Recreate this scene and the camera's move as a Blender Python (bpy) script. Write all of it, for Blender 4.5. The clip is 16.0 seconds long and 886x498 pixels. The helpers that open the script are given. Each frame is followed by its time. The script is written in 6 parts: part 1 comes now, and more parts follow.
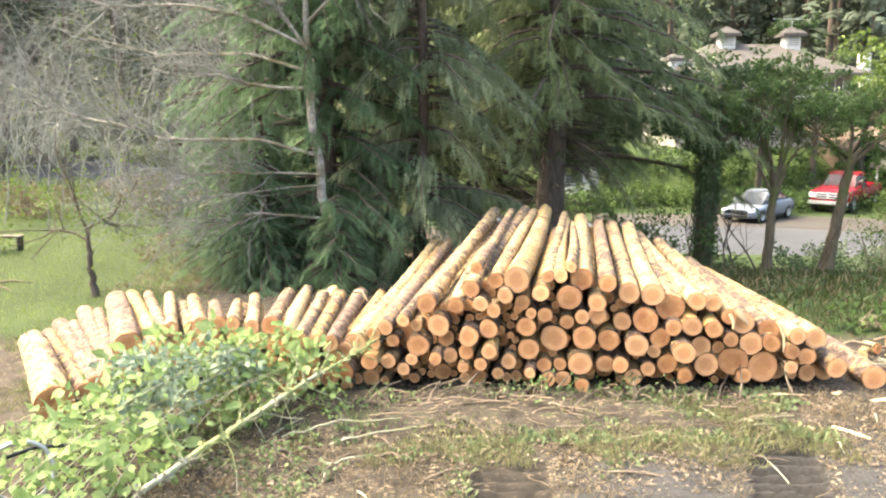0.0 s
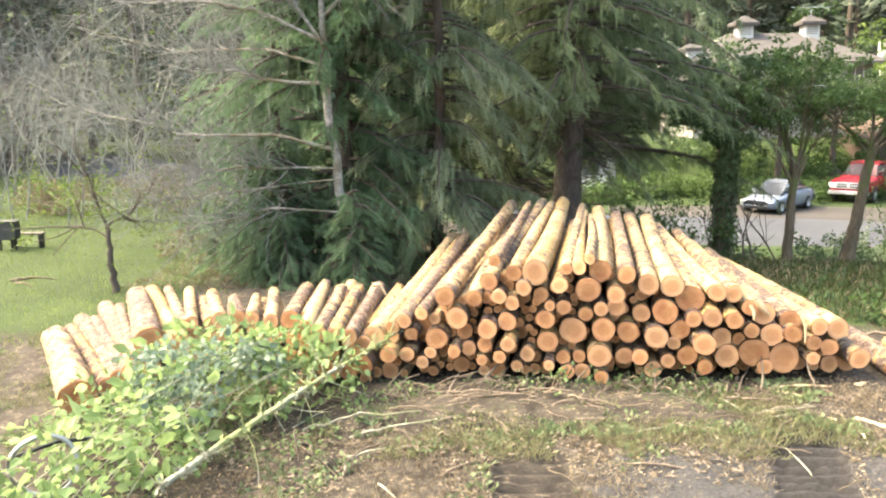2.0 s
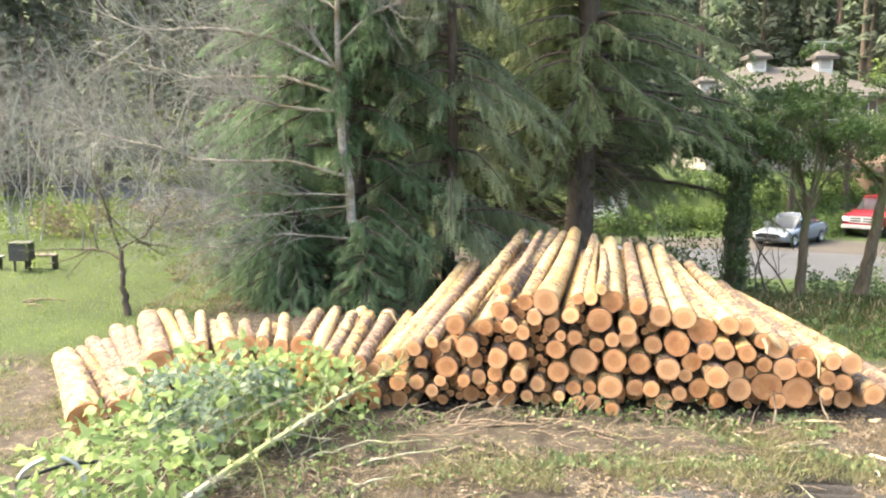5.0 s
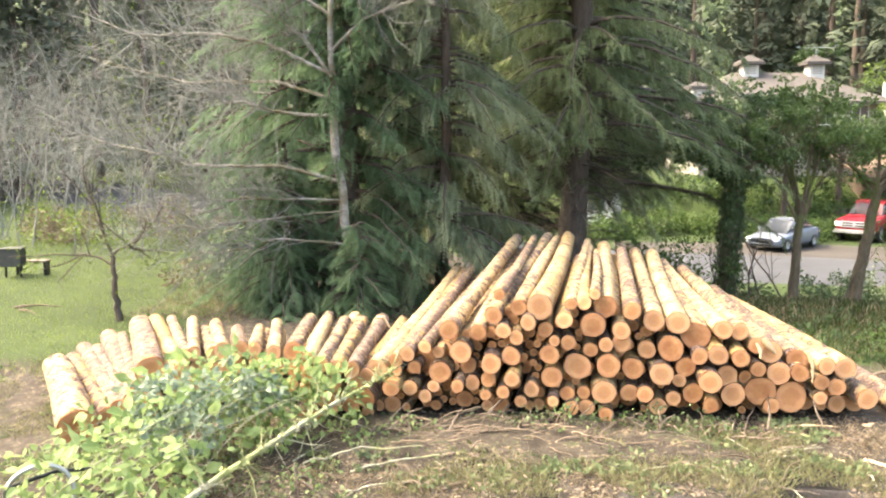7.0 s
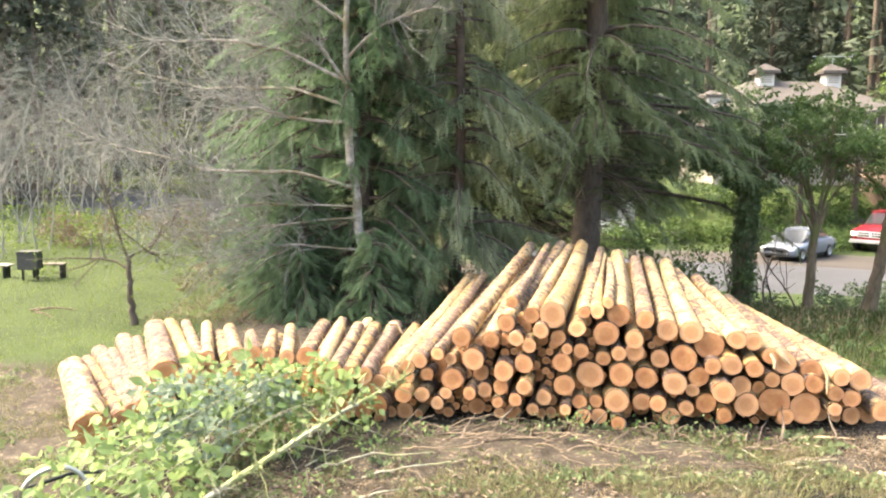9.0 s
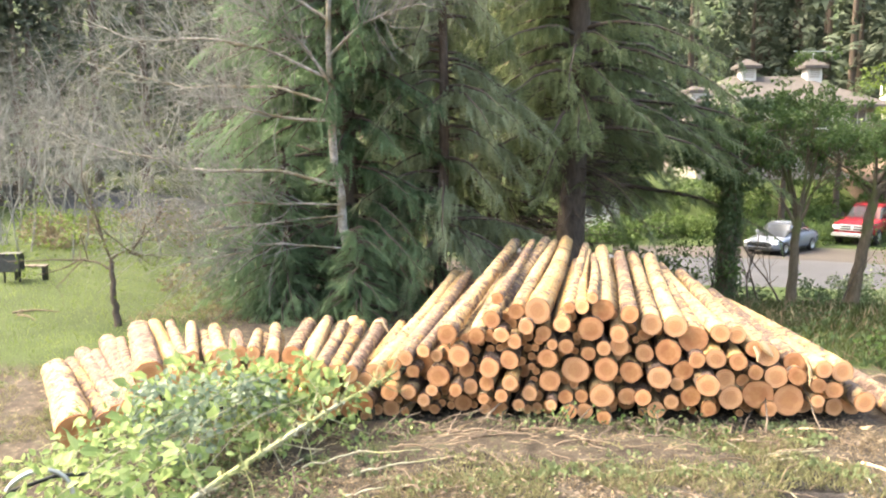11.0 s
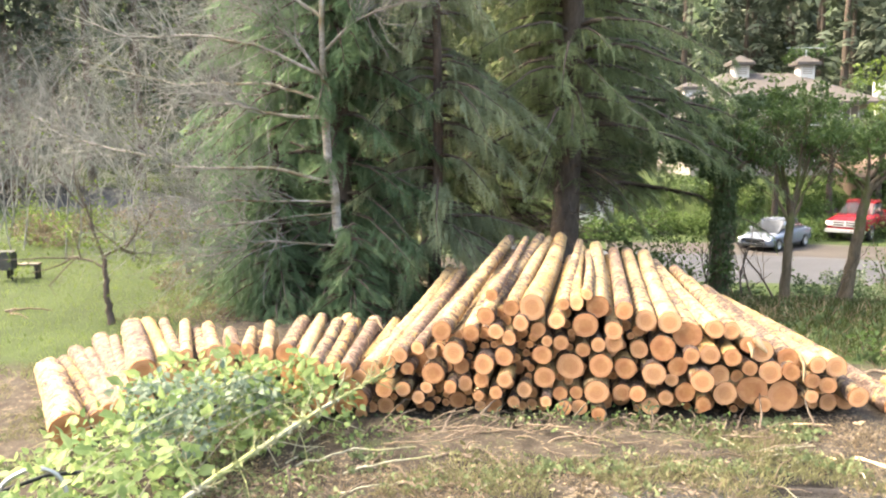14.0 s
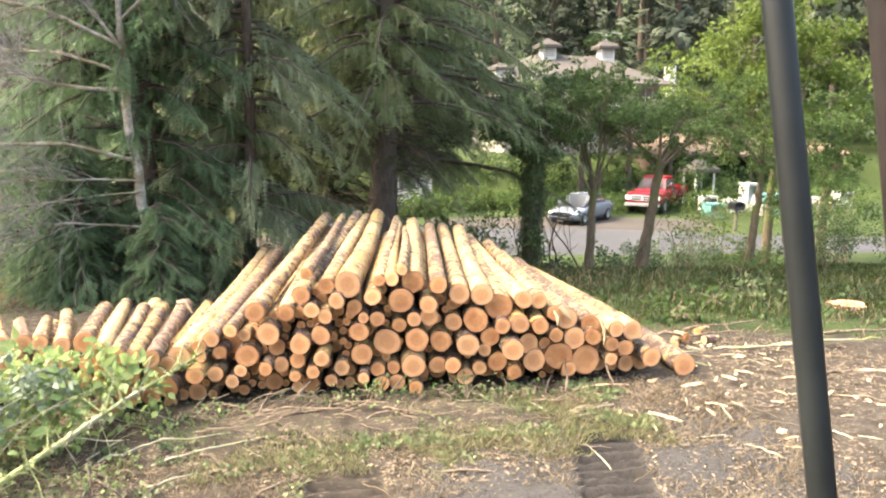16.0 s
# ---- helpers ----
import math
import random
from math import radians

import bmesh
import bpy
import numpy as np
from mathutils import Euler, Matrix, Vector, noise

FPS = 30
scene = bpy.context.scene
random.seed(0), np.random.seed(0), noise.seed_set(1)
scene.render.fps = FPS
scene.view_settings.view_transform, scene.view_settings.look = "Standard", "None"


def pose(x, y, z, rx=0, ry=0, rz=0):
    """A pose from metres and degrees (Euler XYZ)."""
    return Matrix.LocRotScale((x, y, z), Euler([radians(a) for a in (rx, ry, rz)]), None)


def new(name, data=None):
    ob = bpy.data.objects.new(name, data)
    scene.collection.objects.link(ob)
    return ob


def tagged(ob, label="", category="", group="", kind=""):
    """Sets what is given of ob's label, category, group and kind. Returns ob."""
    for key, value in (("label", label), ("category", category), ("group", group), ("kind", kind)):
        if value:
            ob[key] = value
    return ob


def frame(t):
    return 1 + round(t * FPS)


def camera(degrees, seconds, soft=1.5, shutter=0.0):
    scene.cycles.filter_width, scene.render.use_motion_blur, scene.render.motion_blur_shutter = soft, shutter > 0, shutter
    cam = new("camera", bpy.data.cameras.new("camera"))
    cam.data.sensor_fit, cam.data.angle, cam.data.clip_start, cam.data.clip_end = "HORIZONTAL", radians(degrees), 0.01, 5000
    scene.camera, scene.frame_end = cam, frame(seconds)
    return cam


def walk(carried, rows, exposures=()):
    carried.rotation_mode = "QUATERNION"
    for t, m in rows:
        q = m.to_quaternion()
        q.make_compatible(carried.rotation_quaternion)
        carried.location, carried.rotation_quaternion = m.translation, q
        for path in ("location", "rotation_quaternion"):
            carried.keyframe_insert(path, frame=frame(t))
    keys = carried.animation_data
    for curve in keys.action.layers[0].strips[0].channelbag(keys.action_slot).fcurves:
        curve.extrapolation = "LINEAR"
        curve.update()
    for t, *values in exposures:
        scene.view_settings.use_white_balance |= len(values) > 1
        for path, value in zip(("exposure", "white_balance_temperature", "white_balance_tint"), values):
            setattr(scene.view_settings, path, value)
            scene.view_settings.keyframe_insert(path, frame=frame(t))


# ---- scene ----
cam = camera(57.0, 16.0, soft=2.1)
walk(cam, [
    (0.0, pose(0.000, 0.000, 2.600, 80.486, 0.000, 0.000)),
    (0.5, pose(-0.015, 0.009, 2.594, 80.394, -0.051, -0.347)),
    (1.0, pose(-0.012, 0.011, 2.595, 80.119, 0.107, 0.602)),
    (1.5, pose(-0.009, -0.004, 2.597, 79.721, 0.201, 0.833)),
    (2.0, pose(-0.012, 0.004, 2.591, 80.063, 0.662, 1.071)),
    (2.5, pose(-0.014, 0.017, 2.592, 81.204, 0.477, 0.886)),
    (3.0, pose(-0.015, 0.013, 2.589, 81.341, 0.277, 1.465)),
    (3.5, pose(-0.024, -0.012, 2.585, 81.056, 0.821, 2.564)),
    (4.0, pose(-0.013, 0.012, 2.604, 82.135, -0.089, 1.755)),
    (4.5, pose(-0.020, -0.004, 2.597, 81.994, -0.112, 2.002)),
    (7.0, pose(-0.014, 0.022, 2.585, 82.406, -0.084, 1.516)),
    (7.5, pose(-0.015, 0.006, 2.593, 82.068, -0.082, 1.908)),
    (8.0, pose(-0.020, 0.015, 2.588, 82.491, -0.096, 2.795)),
    (8.5, pose(-0.017, 0.002, 2.589, 82.677, -0.414, 2.270)),
    (9.0, pose(-0.020, 0.002, 2.593, 82.862, -0.472, 2.472)),
    (11.5, pose(-0.005, 0.003, 2.589, 82.673, -0.041, 1.179)),
    (12.0, pose(-0.016, 0.012, 2.593, 82.925, -0.325, 1.248)),
    (12.5, pose(-0.013, 0.022, 2.590, 82.854, -0.422, 1.364)),
    (13.0, pose(-0.015, 0.018, 2.588, 82.687, -0.486, 1.388)),
    (13.5, pose(-0.014, 0.028, 2.588, 82.979, -0.384, 1.155)),
    (14.0, pose(-0.008, 0.014, 2.583, 82.506, 0.138, 0.987)),
    (14.5, pose(-0.015, 0.018, 2.583, 82.301, -0.132, 1.458)),
    (15.0, pose(0.002, 0.013, 2.595, 81.755, 0.257, -0.190)),
    (15.5, pose(0.022, 0.005, 2.594, 81.973, -0.218, -4.047)),
    (15.7, pose(0.038, 0.020, 2.586, 81.500, -0.420, -6.480)),
    (15.8, pose(0.047, 0.032, 2.580, 81.200, -0.450, -8.260)),
    (15.9, pose(0.056, 0.045, 2.573, 81.180, -0.550, -9.620)),
    (16.0, pose(0.067, 0.058, 2.564, 80.998, -0.361, -11.495)),
], exposures=((0.0, 3.25, 7450, 6), (4.6, 3.25, 7450, 6), (6.8, 3.27, 7600, 9), (15.0, 3.25, 7600, 10), (16.0, 3.20, 7600, 10)))

# ---- light: a high veiled sun from behind the lawn side's trees ----
SUN_EL, SUN_AZ = 50.0, -80.0          # azimuth clockwise from +y
to_sun = Vector((math.sin(radians(SUN_AZ)) * math.cos(radians(SUN_EL)), math.cos(radians(SUN_AZ)) * math.cos(radians(SUN_EL)), math.sin(radians(SUN_EL))))
sun = new("sun", bpy.data.lights.new("sun", "SUN"))
sun.data.energy, sun.data.angle, sun.data.color = 0.80, radians(6.0), (1.0, 0.93, 0.82)
sun.matrix_world = Matrix.Translation((-20, 5, 30)) @ (-to_sun).to_track_quat("-Z", "Y").to_matrix().to_4x4()
sky_world = bpy.data.worlds.new("sky")
scene.world = sky_world
sky_world.use_nodes = True
wn, wl = sky_world.node_tree.nodes, sky_world.node_tree.links
sky = wn.new("ShaderNodeTexSky")
sky.sky_type, sky.sun_disc = "NISHITA", False
sky.sun_elevation, sky.sun_rotation = radians(SUN_EL), radians(SUN_AZ)
sky.dust_density, sky.air_density = 6.0, 1.0
wl.new(sky.outputs[0], wn["Background"].inputs[0])
wn["Background"].inputs[1].default_value = 0.15


# ---- materials ----
class Nodes:
    """A short way to write a node material."""

    def __init__(self, name, rough=0.85, bump=0.0):
        self.mat = bpy.data.materials.new(name)
        self.mat.use_nodes = True
        self.t = self.mat.node_tree
        self.bsdf = self.t.nodes["Principled BSDF"]
        self.bsdf.inputs["Roughness"].default_value = rough
        self.bsdf.inputs["Specular IOR Level"].default_value = 0.25

    def add(self, kind, **inputs):
        n = self.t.nodes.new(kind)
        for k, v in inputs.items():
            key = k.replace("_", " ")
            if isinstance(v, bpy.types.NodeSocket):
                self.t.links.new(v, n.inputs[key])
            else:
                n.inputs[key].default_value = v
        return n

    def coords(self, which="Object", scale=(1, 1, 1), shift=None):
        c = self.t.nodes.new("ShaderNodeTexCoord").outputs[which]
        m = self.add("ShaderNodeMapping", Vector=c, Scale=scale)
        if shift is not None:
            self.t.links.new(shift, m.inputs["Location"])
        return m.outputs[0]

    def noise(self, vec, scale, detail=4.0, rough=0.55):
        return self.add("ShaderNodeTexNoise", Vector=vec, Scale=scale, Detail=detail, Roughness=rough).outputs["Fac"]

    def ramp(self, fac, *stops):
        n = self.t.nodes.new("ShaderNodeValToRGB")
        e = n.color_ramp.elements
        while len(e) < len(stops):
            e.new(0.5)
        for el, (p, c) in zip(e, stops):
            el.position, el.color = p, (*c, 1) if len(c) == 3 else c
        self.t.links.new(fac, n.inputs[0])
        return n.outputs[0]

    def grey(self, fac, a, b):
        return self.ramp(fac, (a, (0, 0, 0)), (b, (1, 1, 1)))

    def mix(self, fac, a, b, how="MIX"):
        n = self.t.nodes.new("ShaderNodeMix")
        n.data_type, n.blend_type = "RGBA", how
        for sock, v in ((n.inputs[0], fac), (n.inputs[6], a), (n.inputs[7], b)):
            if isinstance(v, bpy.types.NodeSocket):
                self.t.links.new(v, sock)
            else:
                sock.default_value = v if not isinstance(v, tuple) else (*v, 1)
        return n.outputs[2]

    def math(self, op, a, b=0.0):
        n = self.t.nodes.new("ShaderNodeMath")
        n.operation = op
        for sock, v in zip(n.inputs, (a, b)):
            if isinstance(v, bpy.types.NodeSocket):
                self.t.links.new(v, sock)
            else:
                sock.default_value = v
        return n.outputs[0]

    def rand(self):
        return self.t.nodes.new("ShaderNodeObjectInfo").outputs["Random"]

    def island(self):
        return self.t.nodes.new("ShaderNodeNewGeometry").outputs["Random Per Island"]

    def finish(self, colour, bump=None, strength=0.3, dist=0.02, rough=None):
        if isinstance(colour, tuple):
            self.bsdf.inputs["Base Color"].default_value = (*colour, 1)
        else:
            self.t.links.new(colour, self.bsdf.inputs["Base Color"])
        if bump is not None:
            b = self.add("ShaderNodeBump", Height=bump, Strength=strength, Distance=dist)
            self.t.links.new(b.outputs[0], self.bsdf.inputs["Normal"])
        if rough is not None:
            self.t.links.new(rough, self.bsdf.inputs["Roughness"])
        return self.mat


def leaf_material(name, dark, mid, light, through_light=0.35, scale=1.2):
    n = Nodes(name, 0.6)
    clump = n.noise(n.coords(), scale, 3)
    col = n.ramp(n.math("ADD", n.math("MULTIPLY", clump, 0.75), n.math("MULTIPLY", n.island(), 0.35)),
                 (0.25, dark), (0.52, mid), (0.82, light))
    n.finish(col)
    tr = n.add("ShaderNodeBsdfTranslucent")
    n.t.links.new(n.mix(0.5, col, light), tr.inputs["Color"])
    m = n.add("ShaderNodeMixShader", Fac=through_light)
    n.t.links.new(n.bsdf.outputs[0], m.inputs[1])
    n.t.links.new(tr.outputs[0], m.inputs[2])
    n.t.links.new(m.outputs[0], n.t.nodes["Material Output"].inputs[0])
    return n.mat


def bark_material(name, dark, light, scale=(9, 9, 2.5), moss=None):
    n = Nodes(name, 0.9)
    v = n.coords("Object", scale)
    a, b = n.noise(v, 2.0, 8, 0.65), n.noise(n.coords(), 1.3, 3)
    col = n.ramp(a, (0.3, dark), (0.7, light))
    if moss:
        col = n.mix(n.grey(b, 0.5, 0.62), col, moss)
    return n.finish(col, a, 0.8, 0.03)


def log_bark():
    """Half-peeled softwood bark: cream inner wood, orange inner bark and grey-brown flaky plates."""
    n = Nodes("half_peeled_bark", 0.75)
    r = n.rand()
    shift = n.add("ShaderNodeCombineXYZ", X=n.math("MULTIPLY", r, 37.0), Y=n.math("MULTIPLY", r, 11.0), Z=n.math("MULTIPLY", r, 23.0)).outputs[0]
    v = n.coords("Object", (1, 1, 0.8), shift)
    plates = n.noise(v, 10.0, 7, 0.66)
    large = n.noise(n.coords("Object", (1, 1, 0.6), shift), 2.2, 3)
    fine = n.noise(n.coords("Object", (14, 14, 1.5), shift), 4.0, 5, 0.6)
    inner = n.ramp(fine, (0.28, (0.302, 0.189, 0.083)), (0.5, (0.433, 0.316, 0.166)), (0.75, (0.525, 0.423, 0.271)))
    yellow = n.ramp(fine, (0.3, (0.357, 0.200, 0.064)), (0.7, (0.493, 0.332, 0.128)))
    warm = n.mix(n.math("MULTIPLY", n.grey(n.math("ADD", large, n.math("MULTIPLY", n.math("SUBTRACT", r, 0.5), 0.5)), 0.56, 0.66), 0.7), inner, yellow)
    scales = n.noise(n.coords("Object", (1, 1, 1.8), shift), 17.0, 5, 0.75)
    flaky = n.ramp(scales, (0.36, (0.034, 0.022, 0.019)), (0.48, (0.115, 0.075, 0.061)), (0.58, (0.221, 0.162, 0.128)), (0.70, (0.357, 0.281, 0.212)))
    edge = n.math("ADD", n.math("MULTIPLY", plates, 1.1), n.math("ADD", n.math("MULTIPLY", large, 0.35), n.math("MULTIPLY", n.math("FRACT", n.math("MULTIPLY", r, 7.31)), 0.24)))
    left = n.grey(edge, 0.835, 0.86)
    # rings of knots and saw nicks round the log
    whorl = n.noise(n.coords("Object", (0.7, 0.7, 7.5), shift), 1.9, 5, 0.66)
    flaky = n.mix(n.math("MULTIPLY", n.grey(whorl, 0.55, 0.60), 0.55), flaky, (0.320, 0.240, 0.172))
    warm = n.mix(n.math("MULTIPLY", n.grey(whorl, 0.55, 0.61), 0.75), warm, (0.23, 0.135, 0.075))
    height = n.math("ADD", left, n.math("ADD", n.math("MULTIPLY", scales, 0.8), n.math("MULTIPLY", whorl, 0.6)))
    return n.finish(n.mix(left, warm, flaky), height, 1.0, 0.05)


def sawn_end():
    n = Nodes("sawn_log_end", 0.8)
    c = n.coords("Object")
    r = n.rand()
    wob = n.noise(c, 9.0, 3)
    ring = n.add("ShaderNodeTexWave", Vector=n.mix(0.04, c, n.add("ShaderNodeTexNoise", Vector=c, Scale=7.0).outputs["Color"]), Scale=17.0, Distortion=0.6)
    ring.wave_type, ring.rings_direction = "RINGS", "Z"
    base = n.ramp(r, (0.0, (0.304, 0.136, 0.062)), (0.5, (0.472, 0.235, 0.118)), (1.0, (0.539, 0.300, 0.161)))
    col = n.mix(n.math("MULTIPLY", n.grey(ring.outputs["Fac"], 0.2, 0.9), 0.42), base, (0.324, 0.135, 0.054))
    col = n.mix(n.math("MULTIPLY", n.grey(wob, 0.45, 0.7), 0.45), col, (0.595, 0.341, 0.150))
    # heartwood inside paler sapwood, a dark pith and a thin bark rim; the disc fills its own box
    g = n.add("ShaderNodeVectorMath", )
    g.operation = "SUBTRACT"
    n.t.links.new(n.coords("Generated"), g.inputs[0])
    g.inputs[1].default_value = (0.5, 0.5, 0.5)
    flat = n.add("ShaderNodeMapping", Vector=g.outputs[0], Scale=(2, 2, 0)).outputs[0]
    away = n.t.nodes.new("ShaderNodeVectorMath")
    away.operation = "LENGTH"
    n.t.links.new(flat, away.inputs[0])
    out = n.math("ADD", away.outputs["Value"], n.math("MULTIPLY", n.math("SUBTRACT", wob, 0.5), 0.35))
    tone = n.ramp(out, (0.0, (0.55, 0.50, 0.45)), (0.06, (0.82, 0.76, 0.70)), (0.5, (0.92, 0.86, 0.80)), (0.64, (1.1, 1.12, 1.12)), (0.93, (1.15, 1.18, 1.2)), (1.0, (0.5, 0.42, 0.36)))
    col = n.mix(1.0, col, tone, "MULTIPLY")
    saw = n.noise(n.coords("Object", (3, 90, 1)), 2.0, 3)
    col = n.mix(n.math("MULTIPLY", n.grey(saw, 0.5, 0.75), 0.25), col, (0.38, 0.19, 0.08))
    return n.finish(col, saw, 0.35, 0.004)


BARK, SAWN = log_bark(), sawn_end()
FRESH = Nodes("fresh_split_wood", 0.75)
FRESH = FRESH.finish(FRESH.ramp(FRESH.noise(FRESH.coords("Object", (30, 30, 3)), 2.0, 5), (0.3, (0.306, 0.212, 0.111)), (0.7, (0.527, 0.416, 0.272))))
CONIFER_DARK = leaf_material("conifer_needles", (0.074, 0.103, 0.049), (0.143, 0.187, 0.090), (0.244, 0.295, 0.158), 0.55, 0.9)
CONIFER_GREY = leaf_material("grey_green_needles", (0.090, 0.119, 0.068), (0.175, 0.220, 0.130), (0.297, 0.348, 0.228), 0.55, 1.2)
CONIFER_LUSH = leaf_material("lush_needles", (0.050, 0.086, 0.045), (0.092, 0.156, 0.078), (0.159, 0.246, 0.138), 0.55, 0.9)
LEAF_SPRING = leaf_material("spring_leaves", (0.029, 0.056, 0.016), (0.056, 0.100, 0.028), (0.106, 0.156, 0.047), 0.45, 1.0)
LEAF_YELLOW = leaf_material("young_yellow_leaves", (0.042, 0.074, 0.014), (0.084, 0.130, 0.026), (0.144, 0.194, 0.047), 0.42, 0.8)
LEAF_DARK = leaf_material("dark_leaves", (0.030, 0.050, 0.022), (0.055, 0.088, 0.036), (0.10, 0.145, 0.06), 0.30, 1.0)
LEAF_BRAMBLE = leaf_material("bramble_leaves", (0.062, 0.113, 0.040), (0.143, 0.226, 0.082), (0.285, 0.359, 0.155), 0.48, 2.6)
LEAF_BLUE = leaf_material("blue_green_leaves", (0.051, 0.089, 0.060), (0.119, 0.170, 0.119), (0.230, 0.281, 0.212), 0.35, 2.2)
WEED = leaf_material("dull_weed_leaves", (0.056, 0.079, 0.036), (0.103, 0.139, 0.063), (0.182, 0.214, 0.111), 0.35, 2.0)
# far darker than GRASS: the trees' shade on the bank is in this colour
SHADED_BANK_GRASS = leaf_material("shaded_rough_bank_grass", (0.012, 0.019, 0.004), (0.023, 0.035, 0.006), (0.053, 0.065, 0.015), 0.35, 0.9)
THIN_GRASS = leaf_material("thin_olive_grass", (0.064, 0.068, 0.031), (0.119, 0.123, 0.058), (0.212, 0.204, 0.106), 0.35, 1.5)
GRASS = leaf_material("grass_blades", (0.05, 0.078, 0.02), (0.095, 0.145, 0.036), (0.20, 0.24, 0.08), 0.40, 0.5)
DRY = leaf_material("dry_stalks", (0.061, 0.046, 0.029), (0.122, 0.094, 0.059), (0.221, 0.180, 0.119), 0.25, 1.0)
WOODS = leaf_material("far_needles", (0.042, 0.054, 0.036), (0.056, 0.074, 0.048), (0.078, 0.100, 0.064), 0.25, 0.10)
TRUNK_DARK = bark_material("dark_conifer_bark", (0.040, 0.032, 0.026), (0.105, 0.084, 0.068))
TRUNK_PALE = bark_material("pale_alder_bark", (0.099, 0.090, 0.073), (0.360, 0.346, 0.310), (7, 7, 8), (0.117, 0.104, 0.062))
TRUNK_MOSS = bark_material("mossy_bark", (0.05, 0.04, 0.025), (0.14, 0.11, 0.075), (9, 9, 2.5), (0.075, 0.095, 0.025))
TWIG_GREY = bark_material("grey_twigs", (0.098, 0.098, 0.088), (0.255, 0.258, 0.242))
TWIG_BROWN = bark_material("brown_twigs", (0.075, 0.057, 0.042), (0.22, 0.175, 0.13))
LICHEN = bark_material("lichen_branch_bark", (0.160, 0.152, 0.096), (0.400, 0.400, 0.304), (9, 9, 9), (0.240, 0.264, 0.112))


def ground_material():
    n = Nodes("soil_grass_gravel", 0.95)
    c = n.coords()
    zone = n.t.nodes.new("ShaderNodeVertexColor")
    zone.layer_name = "zones"
    sep = n.add("ShaderNodeSeparateColor", Color=zone.outputs[0])
    big, mid, fine = n.noise(c, 0.8, 4), n.noise(c, 7.0, 5), n.noise(c, 42.0, 5, 0.7)
    soil = n.ramp(n.math("ADD", n.math("MULTIPLY", mid, 0.6), n.math("MULTIPLY", fine, 0.4)), (0.34, (0.017, 0.013, 0.009)), (0.5, (0.039, 0.032, 0.024)), (0.68, (0.083, 0.071, 0.053)))
    chip = n.add("ShaderNodeTexVoronoi", Vector=n.coords("Object", (1, 1.7, 1)), Scale=38.0, Randomness=1.0)
    soil = n.mix(n.math("MULTIPLY", n.grey(n.add("ShaderNodeSeparateColor", Color=chip.outputs["Color"]).outputs[0], 0.86, 0.92), n.grey(mid, 0.42, 0.6)), soil, (0.194, 0.148, 0.097))
    grit = n.add("ShaderNodeTexVoronoi", Vector=c, Scale=55.0)
    gravel = n.mix(0.75, n.ramp(fine, (0.3, (0.014, 0.010, 0.007)), (0.7, (0.041, 0.032, 0.024))), n.add("ShaderNodeHueSaturation", Color=grit.outputs["Color"], Saturation=0.10, Value=0.06).outputs[0])
    turf = n.ramp(n.math("ADD", n.math("MULTIPLY", big, 0.5), n.math("MULTIPLY", fine, 0.5)), (0.32, (0.014, 0.024, 0.005)), (0.5, (0.024, 0.041, 0.008)), (0.7, (0.042, 0.063, 0.016)))
    col = n.mix(n.grey(n.math("ADD", sep.outputs[1], n.math("MULTIPLY", n.math("SUBTRACT", mid, 0.5), 1.0)), 0.4, 0.65), soil, gravel)
    col = n.mix(n.grey(n.math("ADD", sep.outputs[0], n.math("MULTIPLY", n.math("SUBTRACT", mid, 0.5), 1.0)), 0.4, 0.65), col, turf)
    # soil goes darker in the track prints, most along their pressed bars
    track_dark = n.math("MULTIPLY", sep.outputs[2], 0.97)
    col = n.mix(track_dark, col, (0.017, 0.014, 0.012))
    return n.finish(col, n.math("ADD", n.math("MULTIPLY", fine, 0.6), mid), 0.9, 0.03)


def plain(name, colour, rough=0.6, metal=0.0, spread=0.25, scale=6.0):
    n = Nodes(name, rough)
    n.bsdf.inputs["Metallic"].default_value = metal
    f = n.noise(n.coords(), scale, 5)
    lo = tuple(c * (1 - spread) for c in colour)
    hi = tuple(min(1, c * (1 + spread)) for c in colour)
    return n.finish(n.ramp(f, (0.3, lo), (0.7, hi)), f, 0.1, 0.01)


# ---- mesh helpers ----
def mesh_from(name, verts, faces, smooth=False):
    """A mesh from arrays; faces is one (n, k) array or a list of such arrays."""
    faces = [np.asarray(f, np.int32) for f in (faces if isinstance(faces, list) else [faces]) if len(f)]
    me = bpy.data.meshes.new(name)
    v = np.asarray(verts, np.float32)
    me.vertices.add(len(v))
    me.vertices.foreach_set("co", v.ravel())
    loops = np.concatenate([f.ravel() for f in faces])
    sizes = np.concatenate([np.full(len(f), f.shape[1], np.int32) for f in faces])
    me.loops.add(len(loops))
    me.loops.foreach_set("vertex_index", loops)
    me.polygons.add(len(sizes))
    me.polygons.foreach_set("loop_start", np.concatenate([[0], np.cumsum(sizes)[:-1]]).astype(np.int32))
    me.polygons.foreach_set("use_smooth", np.full(len(sizes), smooth))
    me.update(calc_edges=True)
    return me


def put(name, me, material, parent=None, label="", m=None):
    ob = new(name, me)
    if material and not me.materials:
        me.materials.append(material)
    if parent:
        ob.parent = parent
    if m is not None:
        ob.matrix_basis = m
    if label:
        ob["label"] = label
    return ob


def part(name, bm, material, parent, label="", smooth=False):
    me = bpy.data.meshes.new(name)
    bm.to_mesh(me)
    bm.free()
    if smooth:
        me.polygons.foreach_set("use_smooth", np.full(len(me.polygons), True))
    return put(name, me, material, parent, label)


